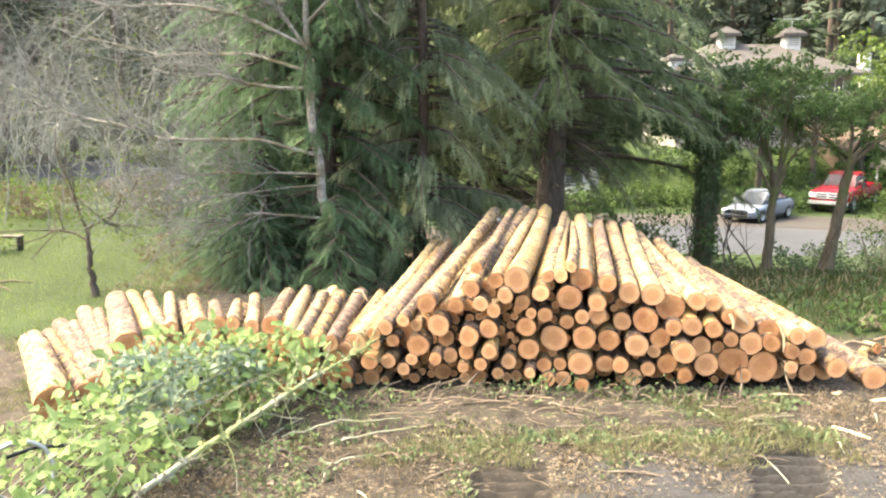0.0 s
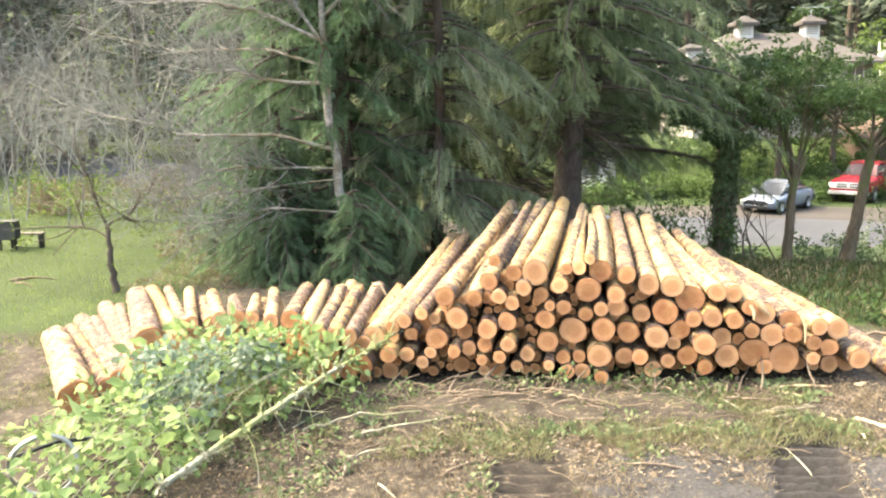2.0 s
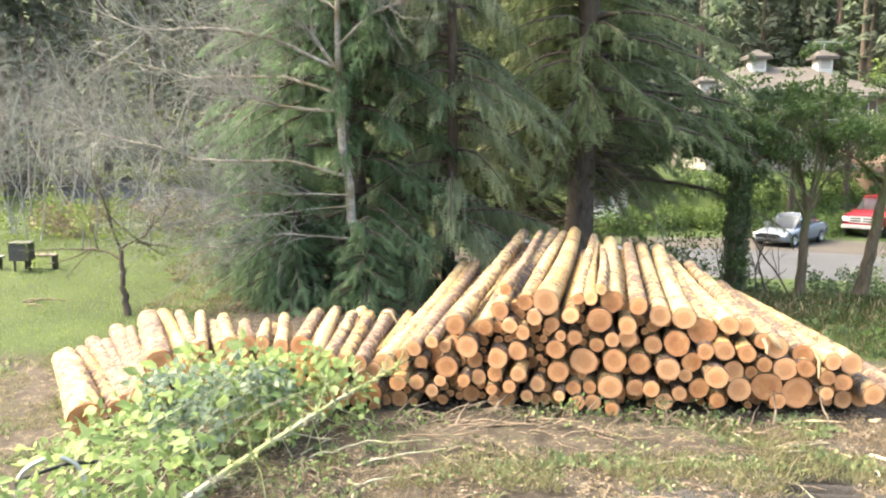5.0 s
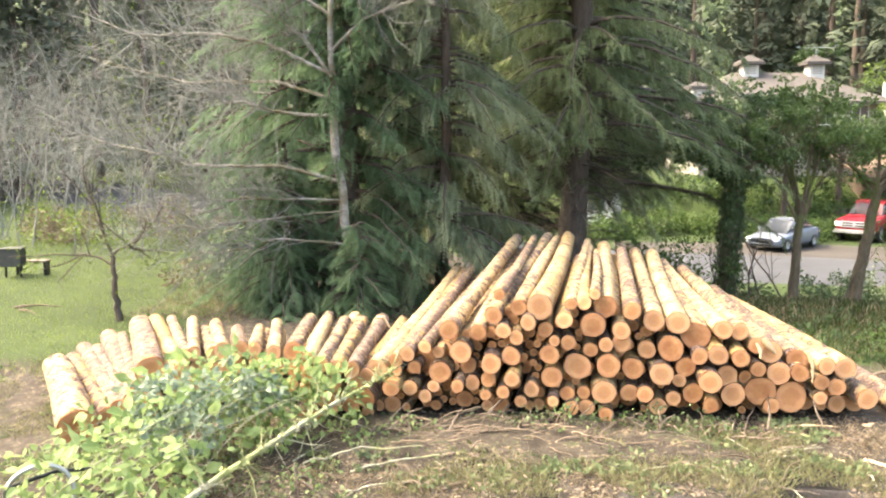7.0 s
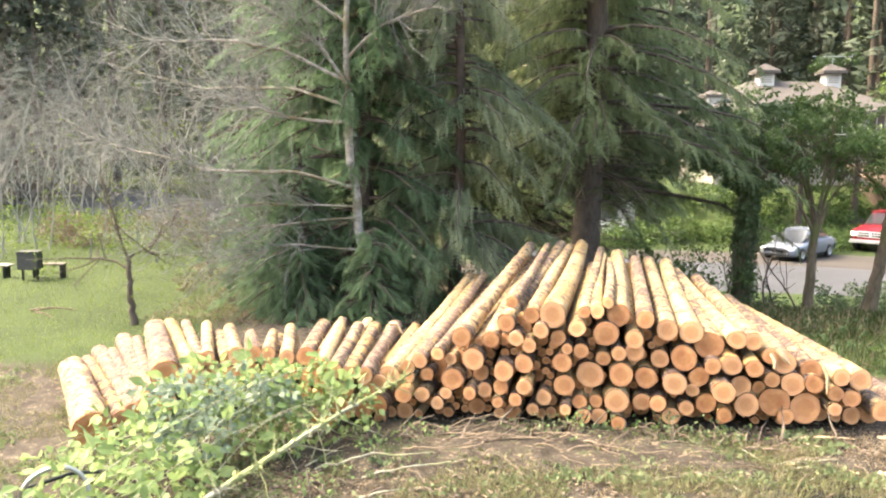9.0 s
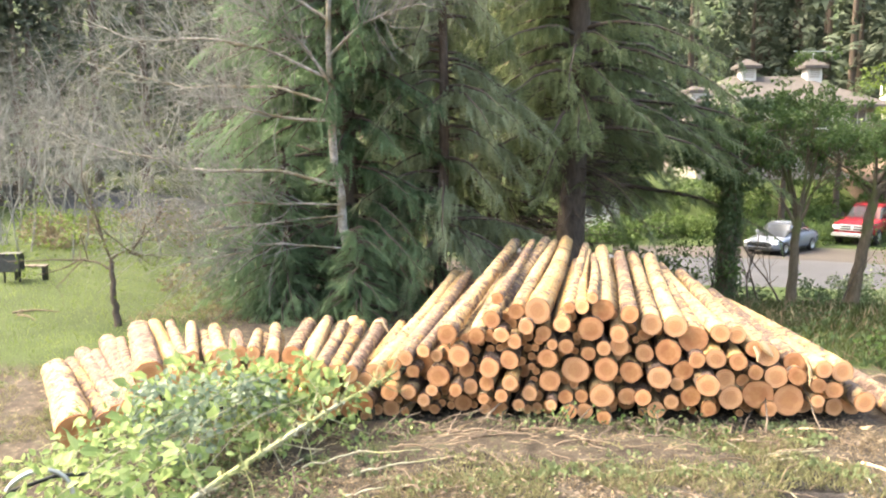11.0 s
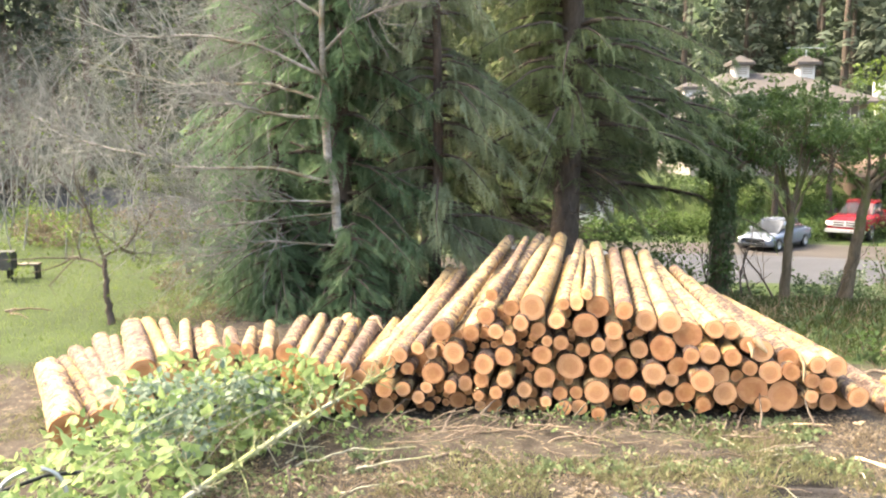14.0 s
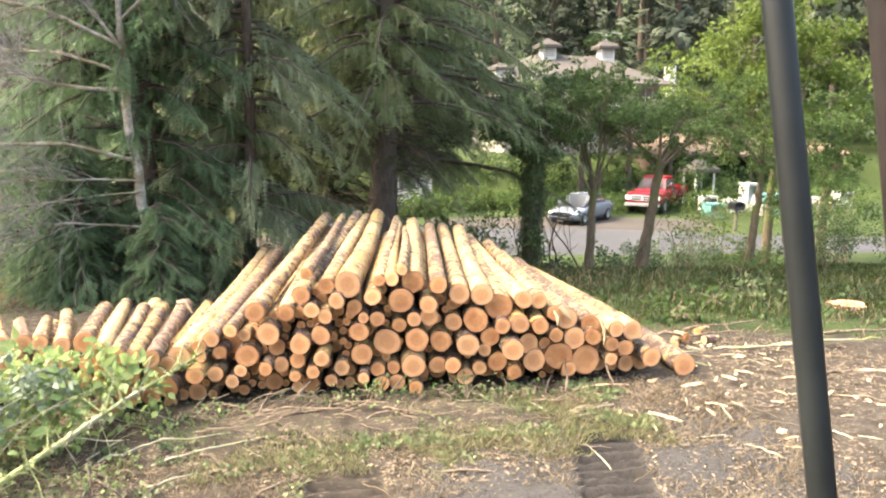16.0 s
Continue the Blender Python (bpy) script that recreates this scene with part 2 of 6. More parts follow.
def base(name, x, y, z, rz=0.0, label="", category="", group="", kind=""):
    ob = new(name)
    ob.matrix_basis = pose(x, y, z, 0, 0, rz)
    ob.empty_display_size = 0.2
    return tagged(ob, label, category, group, kind)


def box_bm(boxes, bevel=0.0):
    """boxes: (x0, y0, z0, x1, y1, z1)."""
    bm = bmesh.new()
    for x0, y0, z0, x1, y1, z1 in boxes:
        bmesh.ops.create_cube(bm, size=1.0, matrix=Matrix.LocRotScale(((x0 + x1) / 2, (y0 + y1) / 2, (z0 + z1) / 2), None, (x1 - x0, y1 - y0, z1 - z0)))
    if bevel:
        bmesh.ops.bevel(bm, geom=bm.edges[:], offset=bevel, segments=2, affect="EDGES")
    return bm


def smoothstep(a, b, x):
    t = np.clip((np.asarray(x, float) - a) / (b - a), 0, 1)
    return t * t * (3 - 2 * t)


class Tubes:
    """Many tapered tubes gathered into one mesh."""

    def __init__(self):
        self.v, self.f, self.n = [], [], 0

    def add(self, pts, radii, sides=6, cap=False):
        p = np.asarray(pts, float)
        r = np.interp(np.linspace(0, 1, len(p)), np.linspace(0, 1, len(radii)), radii)
        d = np.gradient(p, axis=0)
        d /= np.linalg.norm(d, axis=1, keepdims=True) + 1e-9
        up = np.where(np.abs(d[:, 2:3]) > 0.9, [[1.0, 0, 0]], [[0, 0, 1.0]])
        a = np.cross(d, up)
        a /= np.linalg.norm(a, axis=1, keepdims=True) + 1e-9
        b = np.cross(d, a)
        ang = np.arange(sides) * 2 * np.pi / sides
        ring = p[:, None] + r[:, None, None] * (np.cos(ang)[None, :, None] * a[:, None] + np.sin(ang)[None, :, None] * b[:, None])
        i = np.arange(len(p) - 1)[:, None] * sides + self.n
        j = np.arange(sides)[None, :]
        k = (j + 1) % sides
        self.f.append(np.stack([i + j, i + k, i + sides + k, i + sides + j], -1).reshape(-1, 4))
        self.v.append(ring.reshape(-1, 3))
        self.n += len(p) * sides
        return self

    def mesh(self, name):
        return mesh_from(name, np.concatenate(self.v), np.concatenate(self.f), True)


def scatter(template_v, template_f, places, frames, scales):
    """Copies of one small form: places (n, 3), frames (n, 3, 3) as columns, scales (n,)."""
    tv, tf = np.asarray(template_v, float), np.asarray(template_f, int)
    v = np.einsum("nij,kj->nki", frames, tv) * np.asarray(scales)[:, None, None] + places[:, None]
    f = tf[None] + (np.arange(len(places)) * len(tv))[:, None, None]
    return v.reshape(-1, 3), f.reshape(-1, tf.shape[1])


def frames_from(direction, up_hint, twist=None):
    """Columns: x across, y along direction, z the face's normal."""
    y = direction / (np.linalg.norm(direction, axis=1, keepdims=True) + 1e-9)
    x = np.cross(y, up_hint)
    x /= np.linalg.norm(x, axis=1, keepdims=True) + 1e-9
    z = np.cross(x, y)
    if twist is not None:
        c, s = np.cos(twist)[:, None], np.sin(twist)[:, None]
        x, z = c * x + s * z, c * z - s * x
    return np.stack([x, y, z], -1)


def curve_points(a, b, sag, wob, n, rng):
    """A bent line from a to b."""
    t = np.linspace(0, 1, n)[:, None]
    p = np.asarray(a) * (1 - t) + np.asarray(b) * t
    p[:, 2] += sag * np.sin(np.pi * t[:, 0])
    w = rng.normal(0, wob, (n, 3))
    w[0] = 0
    return p + np.cumsum(w, 0) * 0.5


# ---- ground ----
def ground_z(x, y):
    x, y = np.asarray(x, float), np.asarray(y, float)
    wr = smoothstep(-4, 5, x)
    z = -2.35 * smoothstep(12.0, 26, y) * wr - 1.6 * smoothstep(14, 46, y) * (1 - wr)
    z = z + (2.7 * wr + 1.0 * (1 - wr)) * smoothstep(43.0, 52, y - 0.30 * np.clip(-x, 0, 60))
    z = z - 0.45 * smoothstep(4.5, 12, x) * smoothstep(6.5, 13, y) * (1 - smoothstep(15, 22, y))
    return z + 34 * smoothstep(72, 190, np.hypot(x, y)) + 0.10 * np.sin(x * 0.7 + 1) * np.sin(y * 0.55) * smoothstep(8, 16, np.hypot(x, y)) * (1 - smoothstep(24, 27, y))


def track_depth(x, y):
    """The prints of two tracks with cross bars, pressed into the soft ground."""
    out = np.zeros_like(x)
    mask = np.zeros_like(x)
    for x0, lean, reach, deep in ((2.40, 0.29, 6.75, 1.0), (0.48, 0.05, 6.05, 0.75)):
        u = x - (x0 + (y - 5.2) * lean)
        band = smoothstep(0.30, 0.25, np.abs(u)) * smoothstep(reach, reach - 0.5, y) * smoothstep(2.4, 3.0, y)
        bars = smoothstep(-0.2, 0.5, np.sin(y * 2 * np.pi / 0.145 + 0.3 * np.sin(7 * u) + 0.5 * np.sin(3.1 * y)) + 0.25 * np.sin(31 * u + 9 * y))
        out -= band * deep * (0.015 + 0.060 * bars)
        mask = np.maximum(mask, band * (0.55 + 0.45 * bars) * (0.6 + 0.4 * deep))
    return out, mask


def build_ground():
    rng = np.random.default_rng(1)
    def steps(*spans):
        out = []
        for a, b, s in spans:
            out.append(np.arange(a, b, s))
        return np.concatenate(out)
    xs = steps((-1500, -200, 130), (-200, -40, 10), (-40, -6, 0.8), (-6, 7, 0.058), (7, 40, 0.7), (40, 200, 10), (200, 1501, 130))
    ys = steps((-1500, -200, 130), (-200, -20, 12), (-20, 3.4, 1.3), (3.4, 9.0, 0.042), (9.0, 30, 0.3), (30, 100, 1.5), (100, 260, 8), (260, 1501, 130))
    X, Y = np.meshgrid(xs, ys)
    Z = ground_z(X, Y)
    near = smoothstep(14, 8, np.hypot(X - 0.5, Y - 6))
    rough = np.array([[noise.fractal(Vector((x * 1.7, y * 1.7, 0.0)), 1.0, 2.0, 5) if abs(x) < 9 and 2 < y < 12 else 0.0 for x in xs] for y in ys])
    fine = np.array([[noise.noise(Vector((x * 11, y * 11, 5.0))) + 0.6 * noise.noise(Vector((x * 23, y * 23, 9.0))) if abs(x) < 7 and 3.4 < y < 9 else 0.0 for x in xs] for y in ys])
    Z += (rough * 0.035 + np.maximum(fine, -0.25) * 0.016) * near
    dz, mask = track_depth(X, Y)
    Z += dz + 0.10 * near * smoothstep(0.8, 0.2, np.abs(Y - 6.85)) * smoothstep(-2, 0, X) * smoothstep(2.6, 1.2, X) * 0.6
    ny, nx = X.shape
    i = (np.arange(ny - 1)[:, None] * nx + np.arange(nx - 1)[None]).ravel()
    me = mesh_from("ground", np.stack([X, Y, Z], -1).reshape(-1, 3), np.stack([i, i + 1, i + nx + 1, i + nx], -1), True)
    patch = np.clip(rough * 1.2, -0.3, 0.3)
    grass = np.maximum(smoothstep(8.2, 10.0, Y) * smoothstep(-3.4, -4.2, X), smoothstep(8.0, 10.5, Y + (X - 4.5) * 0.3) * smoothstep(2.5, 4.5, X))
    grass = np.maximum(grass, smoothstep(24, 30, Y)) * (1 - 0.65 * smoothstep(1.0, 0.2, np.abs(X + 0.5) / 4.5) * smoothstep(22, 12, Y))
    grass = np.maximum(grass, 0.16 * smoothstep(0.9, 0.3, np.abs(Y - 6.75 + 0.12 * X)) * smoothstep(3.0, 1.5, X) + 0.8 * patch * smoothstep(9, 7.5, Y))
    gravel = smoothstep(6.9, 5.6, Y + 0.25 * (2.5 - X)) * smoothstep(0.2, 1.6, X) * (1 - 0.6 * smoothstep(3.4, 4.6, X))
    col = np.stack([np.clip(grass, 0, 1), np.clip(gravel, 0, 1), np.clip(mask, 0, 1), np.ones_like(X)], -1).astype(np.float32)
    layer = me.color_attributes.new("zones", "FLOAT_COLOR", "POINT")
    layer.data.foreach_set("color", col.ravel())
    tagged(put("ground", me, ground_material()), "rutted brown soil with wood chips, gravel and rough grass", "ground", kind="structure")


build_ground()


def strip(name, pts, widths, lift, material, label, category):
    """A road laid on the ground along a line."""
    p = np.asarray(pts, float)
    t = np.linspace(0, len(p) - 1, 60)
    q = np.stack([np.interp(t, np.arange(len(p)), p[:, k]) for k in range(2)], -1)
    for _ in range(4):
        q[1:-1] = (q[:-2] + q[1:-1] * 2 + q[2:]) / 4
    w = np.interp(t, np.arange(len(p)), widths)
    d = np.gradient(q, axis=0)
    d /= np.linalg.norm(d, axis=1, keepdims=True)
    s = np.stack([-d[:, 1], d[:, 0]], -1)
    k = np.linspace(-0.5, 0.5, 9)
    xy = q[:, None] + s[:, None] * (w[:, None] * k[None])[..., None]
    z = ground_z(xy[..., 0], xy[..., 1]) + lift - 0.12 * (np.abs(k)[None] > 0.49)
    i = (np.arange(59)[:, None] * 9 + np.arange(8)[None]).ravel()
    me = mesh_from(name, np.concatenate([xy, z[..., None]], -1).reshape(-1, 3), np.stack([i, i + 1, i + 10, i + 9], -1), True)
    return tagged(put(name, me, material), label, category, kind="structure")


def road_material(name, lo, hi):
    n = Nodes(name, 0.9)
    a, b = n.noise(n.coords(), 0.5, 4), n.noise(n.coords(), 30, 4)
    return n.finish(n.ramp(n.math("ADD", n.math("MULTIPLY", a, 0.6), n.math("MULTIPLY", b, 0.4)), (0.35, lo), (0.65, hi)), b, 0.3, 0.01)


ASPHALT = road_material("worn_asphalt", (0.033, 0.035, 0.039), (0.053, 0.056, 0.061))
GRAVEL_LANE = road_material("packed_gravel", (0.034, 0.030, 0.026), (0.059, 0.052, 0.045))
strip("road", [(60, 26), (32, 27.3), (20, 29.6), (14, 31.6), (9, 32.4), (2, 34.5), (-8, 41), (-20, 51), (-34, 60), (-60, 70)], [5.0, 4.6, 5.4, 8.6, 8.8, 8, 6, 8, 9, 9], 0.05, ASPHALT, "worn grey asphalt lane curving past the trees", "road")
strip("gravel_apron", [(7, 38.2), (11, 37.6), (16, 37.0), (20.5, 35.6)], [4.5, 5.8, 6.2, 5.6], 0.03, GRAVEL_LANE, "packed tan gravel parking apron beside the road", "driveway")


# ---- the log piles: x, y, z of the butt's centre, radius (, heading, slope, length) ----
TOP_TIER = [
    (0.68, 7.37, 1.08, 0.123, 9.91, -0, 5.35), (0.31, 7.39, 1.19, 0.056, 8.91, 0, 4.41), (0.26, 7.46, 0.98, 0.083, 11.09, 1.09, 5.4),
    (0.49, 7.43, 1.06, 0.077, 10.12, -0, 5.29), (-0.15, 7.37, 0.86, 0.092, 10.2, 2.1, 5.4), (0.97, 7.41, 1.1, 0.057, 10.27, -0, 4.73),
    (1.09, 7.42, 1.11, 0.067, 9.23, -0.6, 4.2), (1.18, 7.38, 1.2, 0.052, 8.99, -2.46, 4.2), (1.29, 7.45, 1.07, 0.105, 9.32, 0, 4.34),
    (1.52, 7.37, 1.05, 0.083, 9.42, -0.21, 4.2), (1.73, 7.41, 0.95, 0.100, 9.49, -0, 4.53), (1.95, 7.42, 0.93, 0.107, 9.84, 0, 4.54),
    (2.36, 7.41, 0.87, 0.087, 6.5, -0.8, 4.42),
]
FLANKS = [
    (2.52, 7.43, 0.85, 0.082, 7.98, -1.4, 4.31), (2.82, 7.45, 0.65, 0.100, 10.2, -2.8, 4.4), (3.07, 7.47, 0.58, 0.096, 8.2, -2.7, 4.4),
    (3.31, 7.39, 0.54, 0.079, 5.7, -2.7, 4.4), (3.5, 7.44, 0.51, 0.098, 4.3, -3.0, 4.4), (-0.82, 7.44, 0.46, 0.100, 7.4, 0.87, 5.4),
    (-0.54, 7.4, 0.62, 0.073, 7.15, -0, 5.17), (-0.37, 7.36, 0.7, 0.062, 9.08, 0, 4.58), (-0.25, 7.48, 0.62, 0.058, 8.71, 0, 4.42),
    (0.12, 7.4, 0.83, 0.077, 7.87, 0.07, 5.4), (-0.64, 7.4, 0.56, 0.063, 6.86, 0, 5.4), (4.1, 7.47, 0.11, 0.114, 2, 0, 1.5),
    (2.68, 7.43, 0.72, 0.077, 9.0, -1.9, 4.4),
]
FACE_LEFT = [
    (-0.04, 7.42, 0.65, 0.104), (-0.23, 7.46, 0.45, 0.105), (-0.68, 7.35, 0.32, 0.079),
    (-0.51, 7.45, 0.3, 0.074), (-0.37, 7.4, 0.22, 0.063), (-0.92, 7.36, 0.22, 0.095),
    (-0.63, 7.44, 0.46, 0.053), (-0.47, 7.48, 0.49, 0.063), (0.35, 7.38, 0.85, 0.072),
    (0.47, 7.44, 0.79, 0.068), (0.9, 7.39, 0.97, 0.078), (0.78, 7.45, 0.63, 0.089),
    (0.43, 7.45, 0.6, 0.089), (0.24, 7.38, 0.55, 0.094), (1.17, 7.47, 0.91, 0.116),
    (1.43, 7.44, 0.86, 0.084), (1.29, 7.45, 0.73, 0.069), (1.16, 7.46, 0.67, 0.069),
    (0.95, 7.41, 0.74, 0.073), (0.82, 7.46, 0.76, 0.052), (0.74, 7.47, 0.86, 0.073),
    (0.57, 7.36, 0.95, 0.072),
]
FACE_MIDDLE = [
    (1.05, 7.47, 0.5, 0.128), (1.32, 7.41, 0.53, 0.111), (1.55, 7.42, 0.5, 0.101),
    (1.8, 7.37, 0.47, 0.107), (0.81, 7.45, 0.4, 0.101), (0.43, 7.39, 0.42, 0.073),
    (0.07, 7.47, 0.33, 0.074), (0.22, 7.39, 0.39, 0.073), (0.35, 7.43, 0.29, 0.063),
    (0.19, 7.41, 0.25, 0.053), (0.62, 7.44, 0.29, 0.074), (-0.07, 7.38, 0.34, 0.063),
    (1.28, 7.38, 0.29, 0.112), (1.53, 7.45, 0.26, 0.086), (1.11, 7.46, 0.25, 0.064),
    (0.99, 7.43, 0.13, 0.070), (1.14, 7.48, 0.11, 0.076), (1.31, 7.38, 0.07, 0.070),
    (0.96, 7.47, 0.24, 0.070), (0.81, 7.37, 0.21, 0.053), (0.52, 7.49, 0.18, 0.059),
    (-0.29, 7.44, 0.32, 0.058),
]
FACE_RIGHT = [
    (1.44, 7.43, 0.74, 0.090), (1.69, 7.49, 0.66, 0.086), (1.89, 7.46, 0.69, 0.118),
    (2.13, 7.46, 0.8, 0.130), (2.13, 7.36, 0.64, 0.075), (2.03, 7.4, 0.52, 0.092),
    (2.3, 7.36, 0.65, 0.092), (2.5, 7.38, 0.63, 0.082), (2.67, 7.38, 0.52, 0.072),
    (2.89, 7.47, 0.46, 0.107), (3.06, 7.37, 0.48, 0.084), (2.21, 7.39, 0.43, 0.103),
    (1.98, 7.42, 0.39, 0.065), (2.42, 7.47, 0.43, 0.100), (2.6, 7.49, 0.41, 0.061),
    (2.11, 7.45, 0.27, 0.093), (2.47, 7.38, 0.27, 0.110), (2.73, 7.43, 0.29, 0.140),
    (3.02, 7.45, 0.23, 0.148), (2.26, 7.36, 0.18, 0.071), (1.8, 7.45, 0.13, 0.082),
    (3.25, 7.4, 0.25, 0.063), (3.42, 7.43, 0.34, 0.081), (3.67, 7.44, 0.25, 0.094),
    (1.66, 7.44, 0.27, 0.076), (1.93, 7.42, 0.22, 0.071), (2.82, 7.43, 0.17, 0.073),
    (3.26, 7.38, 0.39, 0.074),
]
SHORT_LOGS = [
    (-3.29, 6.61, 0.16, 0.164, -30.66, 0, 2.15), (-3.27, 7.13, 0.08, 0.089, -32.83, 0.01, 2.33), (-3.2, 7.25, 0.12, 0.094, -32.18, 0.25, 2.45),
    (-3.1, 7.25, 0.18, 0.077, -31.52, 0, 2.19), (-3.01, 7.28, 0.24, 0.120, -29.88, 0.01, 2.45), (-3.01, 7.24, 0.34, 0.065, -26.64, 0.01, 2.12),
    (-2.88, 7.2, 0.5, 0.132, -24.22, 0.01, 1.93), (-2.62, 7.25, 0.43, 0.107, -26.04, -0.01, 2.42), (-2.74, 7.77, 0.48, 0.068, -24.09, -0.85, 1.9),
    (-2.69, 7.82, 0.49, 0.074, -18.74, -2.32, 1.9),
]
SHORT_LOGS_SLOPE = [
    (-2.47, 7.79, 0.5, 0.079, -20.67, -5.57, 1.9), (-2.39, 7.79, 0.53, 0.084, -18.95, -4.65, 1.9), (-2.23, 7.84, 0.54, 0.084, -16.52, -7.13, 1.9),
    (-2.07, 7.79, 0.55, 0.072, -12.74, -6.84, 1.9), (-1.88, 7.78, 0.52, 0.077, -11.95, -4.1, 1.9), (-1.69, 7.78, 0.54, 0.093, -5.56, -3.61, 1.9),
    (-1.43, 7.25, 0.59, 0.076, -4.57, -1.71, 1.9), (-1.31, 7.21, 0.56, 0.076, -1.78, -0.91, 1.9), (-1.18, 7.25, 0.52, 0.076, 0.02, 0.01, 1.92),
    (-1.04, 7.29, 0.49, 0.081, 2.22, 0, 2.1), (-0.92, 7.40, 0.40, 0.080, 5.0, 0, 2.1), (-1.12, 7.75, 0.44, 0.075, 3.0, 0, 1.9),
    (-1.32, 7.85, 0.47, 0.075, 0.0, 0, 1.8), (-1.55, 7.95, 0.50, 0.080, -3.0, -1.0, 1.7), (-0.95, 7.80, 0.42, 0.070, 6.0, 0, 1.9),
]


def build_log(x, y, z, r, heading, slope, length, seed, group, label):
    rng = np.random.default_rng(seed)
    sides, rows = (22, 32) if r > 0.075 else (16, 22)
    t = np.linspace(0, 1, rows)
    a = np.arange(sides) * 2 * np.pi / sides
    bow = rng.normal(0, 0.0035 * length, 2)
    rad = r * (1 - rng.uniform(0.04, 0.20) * t)
    oval = 1 + 0.04 * np.cos(2 * a + rng.uniform(0, 6))
    for _ in range(3):
        oval += rng.normal(0, 0.012) * np.cos(rng.integers(3, 6) * a + rng.uniform(0, 6))
    lump = 1 + rng.normal(0, 0.028, (rows, sides))
    for w in np.arange(rng.uniform(0.2, 0.6), length, rng.uniform(0.45, 0.75)):
        lump += (0.06 * np.exp(-((t * length - w) / 0.06) ** 2))[:, None] * (0.4 + rng.random(sides))[None]
    rr = rad[:, None] * oval[None] * lump
    rr[0] = r * oval
    px = rr * np.cos(a) + (bow[0] * np.sin(np.pi * t))[:, None]
    pz = rr * np.sin(a) + (bow[1] * np.sin(np.pi * t))[:, None]
    # the log's own z runs along it, from the butt
    v = np.stack([px, pz, np.broadcast_to((t * length)[:, None], px.shape)], -1).reshape(-1, 3)
    i = np.arange(rows - 1)[:, None] * sides
    j, k = np.arange(sides)[None], (np.arange(sides)[None] + 1) % sides
    quads = np.stack([i + j, i + k, i + sides + k, i + sides + j], -1).reshape(-1, 4)
    tip = np.arange(sides)[None] + (rows - 1) * sides
    me = mesh_from("log", v, [quads, tip], True)
    ob = put("log", me, BARK)
    d = Vector((math.sin(radians(heading)) * math.cos(radians(slope)), math.cos(radians(heading)) * math.cos(radians(slope)), math.sin(radians(slope))))
    ob.matrix_basis = Matrix.Translation((x, y, z)) @ d.to_track_quat("Z", "Y").to_matrix().to_4x4() @ Matrix.Rotation(rng.uniform(0, 6.28), 4, "Z")
    tagged(ob, label, "log", group)
    # the sawn butt: a slightly uneven disc standing a little proud
    tilt = rng.normal(0, 0.05, 2)
    rings = [(1.0, 0.004), (0.985, -0.006), (0.6, -0.007), (0.0, -0.006)]
    cv, cf = [], []
    for s, h in rings[:-1]:
        cx, cz = r * oval * s * 0.995 * np.cos(a), r * oval * s * 0.995 * np.sin(a)
        cv.append(np.stack([cx, cz, h + tilt[0] * cx + tilt[1] * cz - 0.02], -1))
    cv.append(np.array([[0, 0, -0.026]]))
    n0 = np.arange(sides)
    n1 = (n0 + 1) % sides
    cf = [np.stack([q * sides + n1, q * sides + n0, (q + 1) * sides + n0, (q + 1) * sides + n1], -1) for q in range(2)]
    fan = np.stack([2 * sides + n1, 2 * sides + n0, np.full(sides, 3 * sides)], -1)
    put("cut_end", mesh_from("cut_end", np.concatenate(cv), [np.concatenate(cf), fan]), SAWN, ob, "orange-brown sawn log end")
    return ob


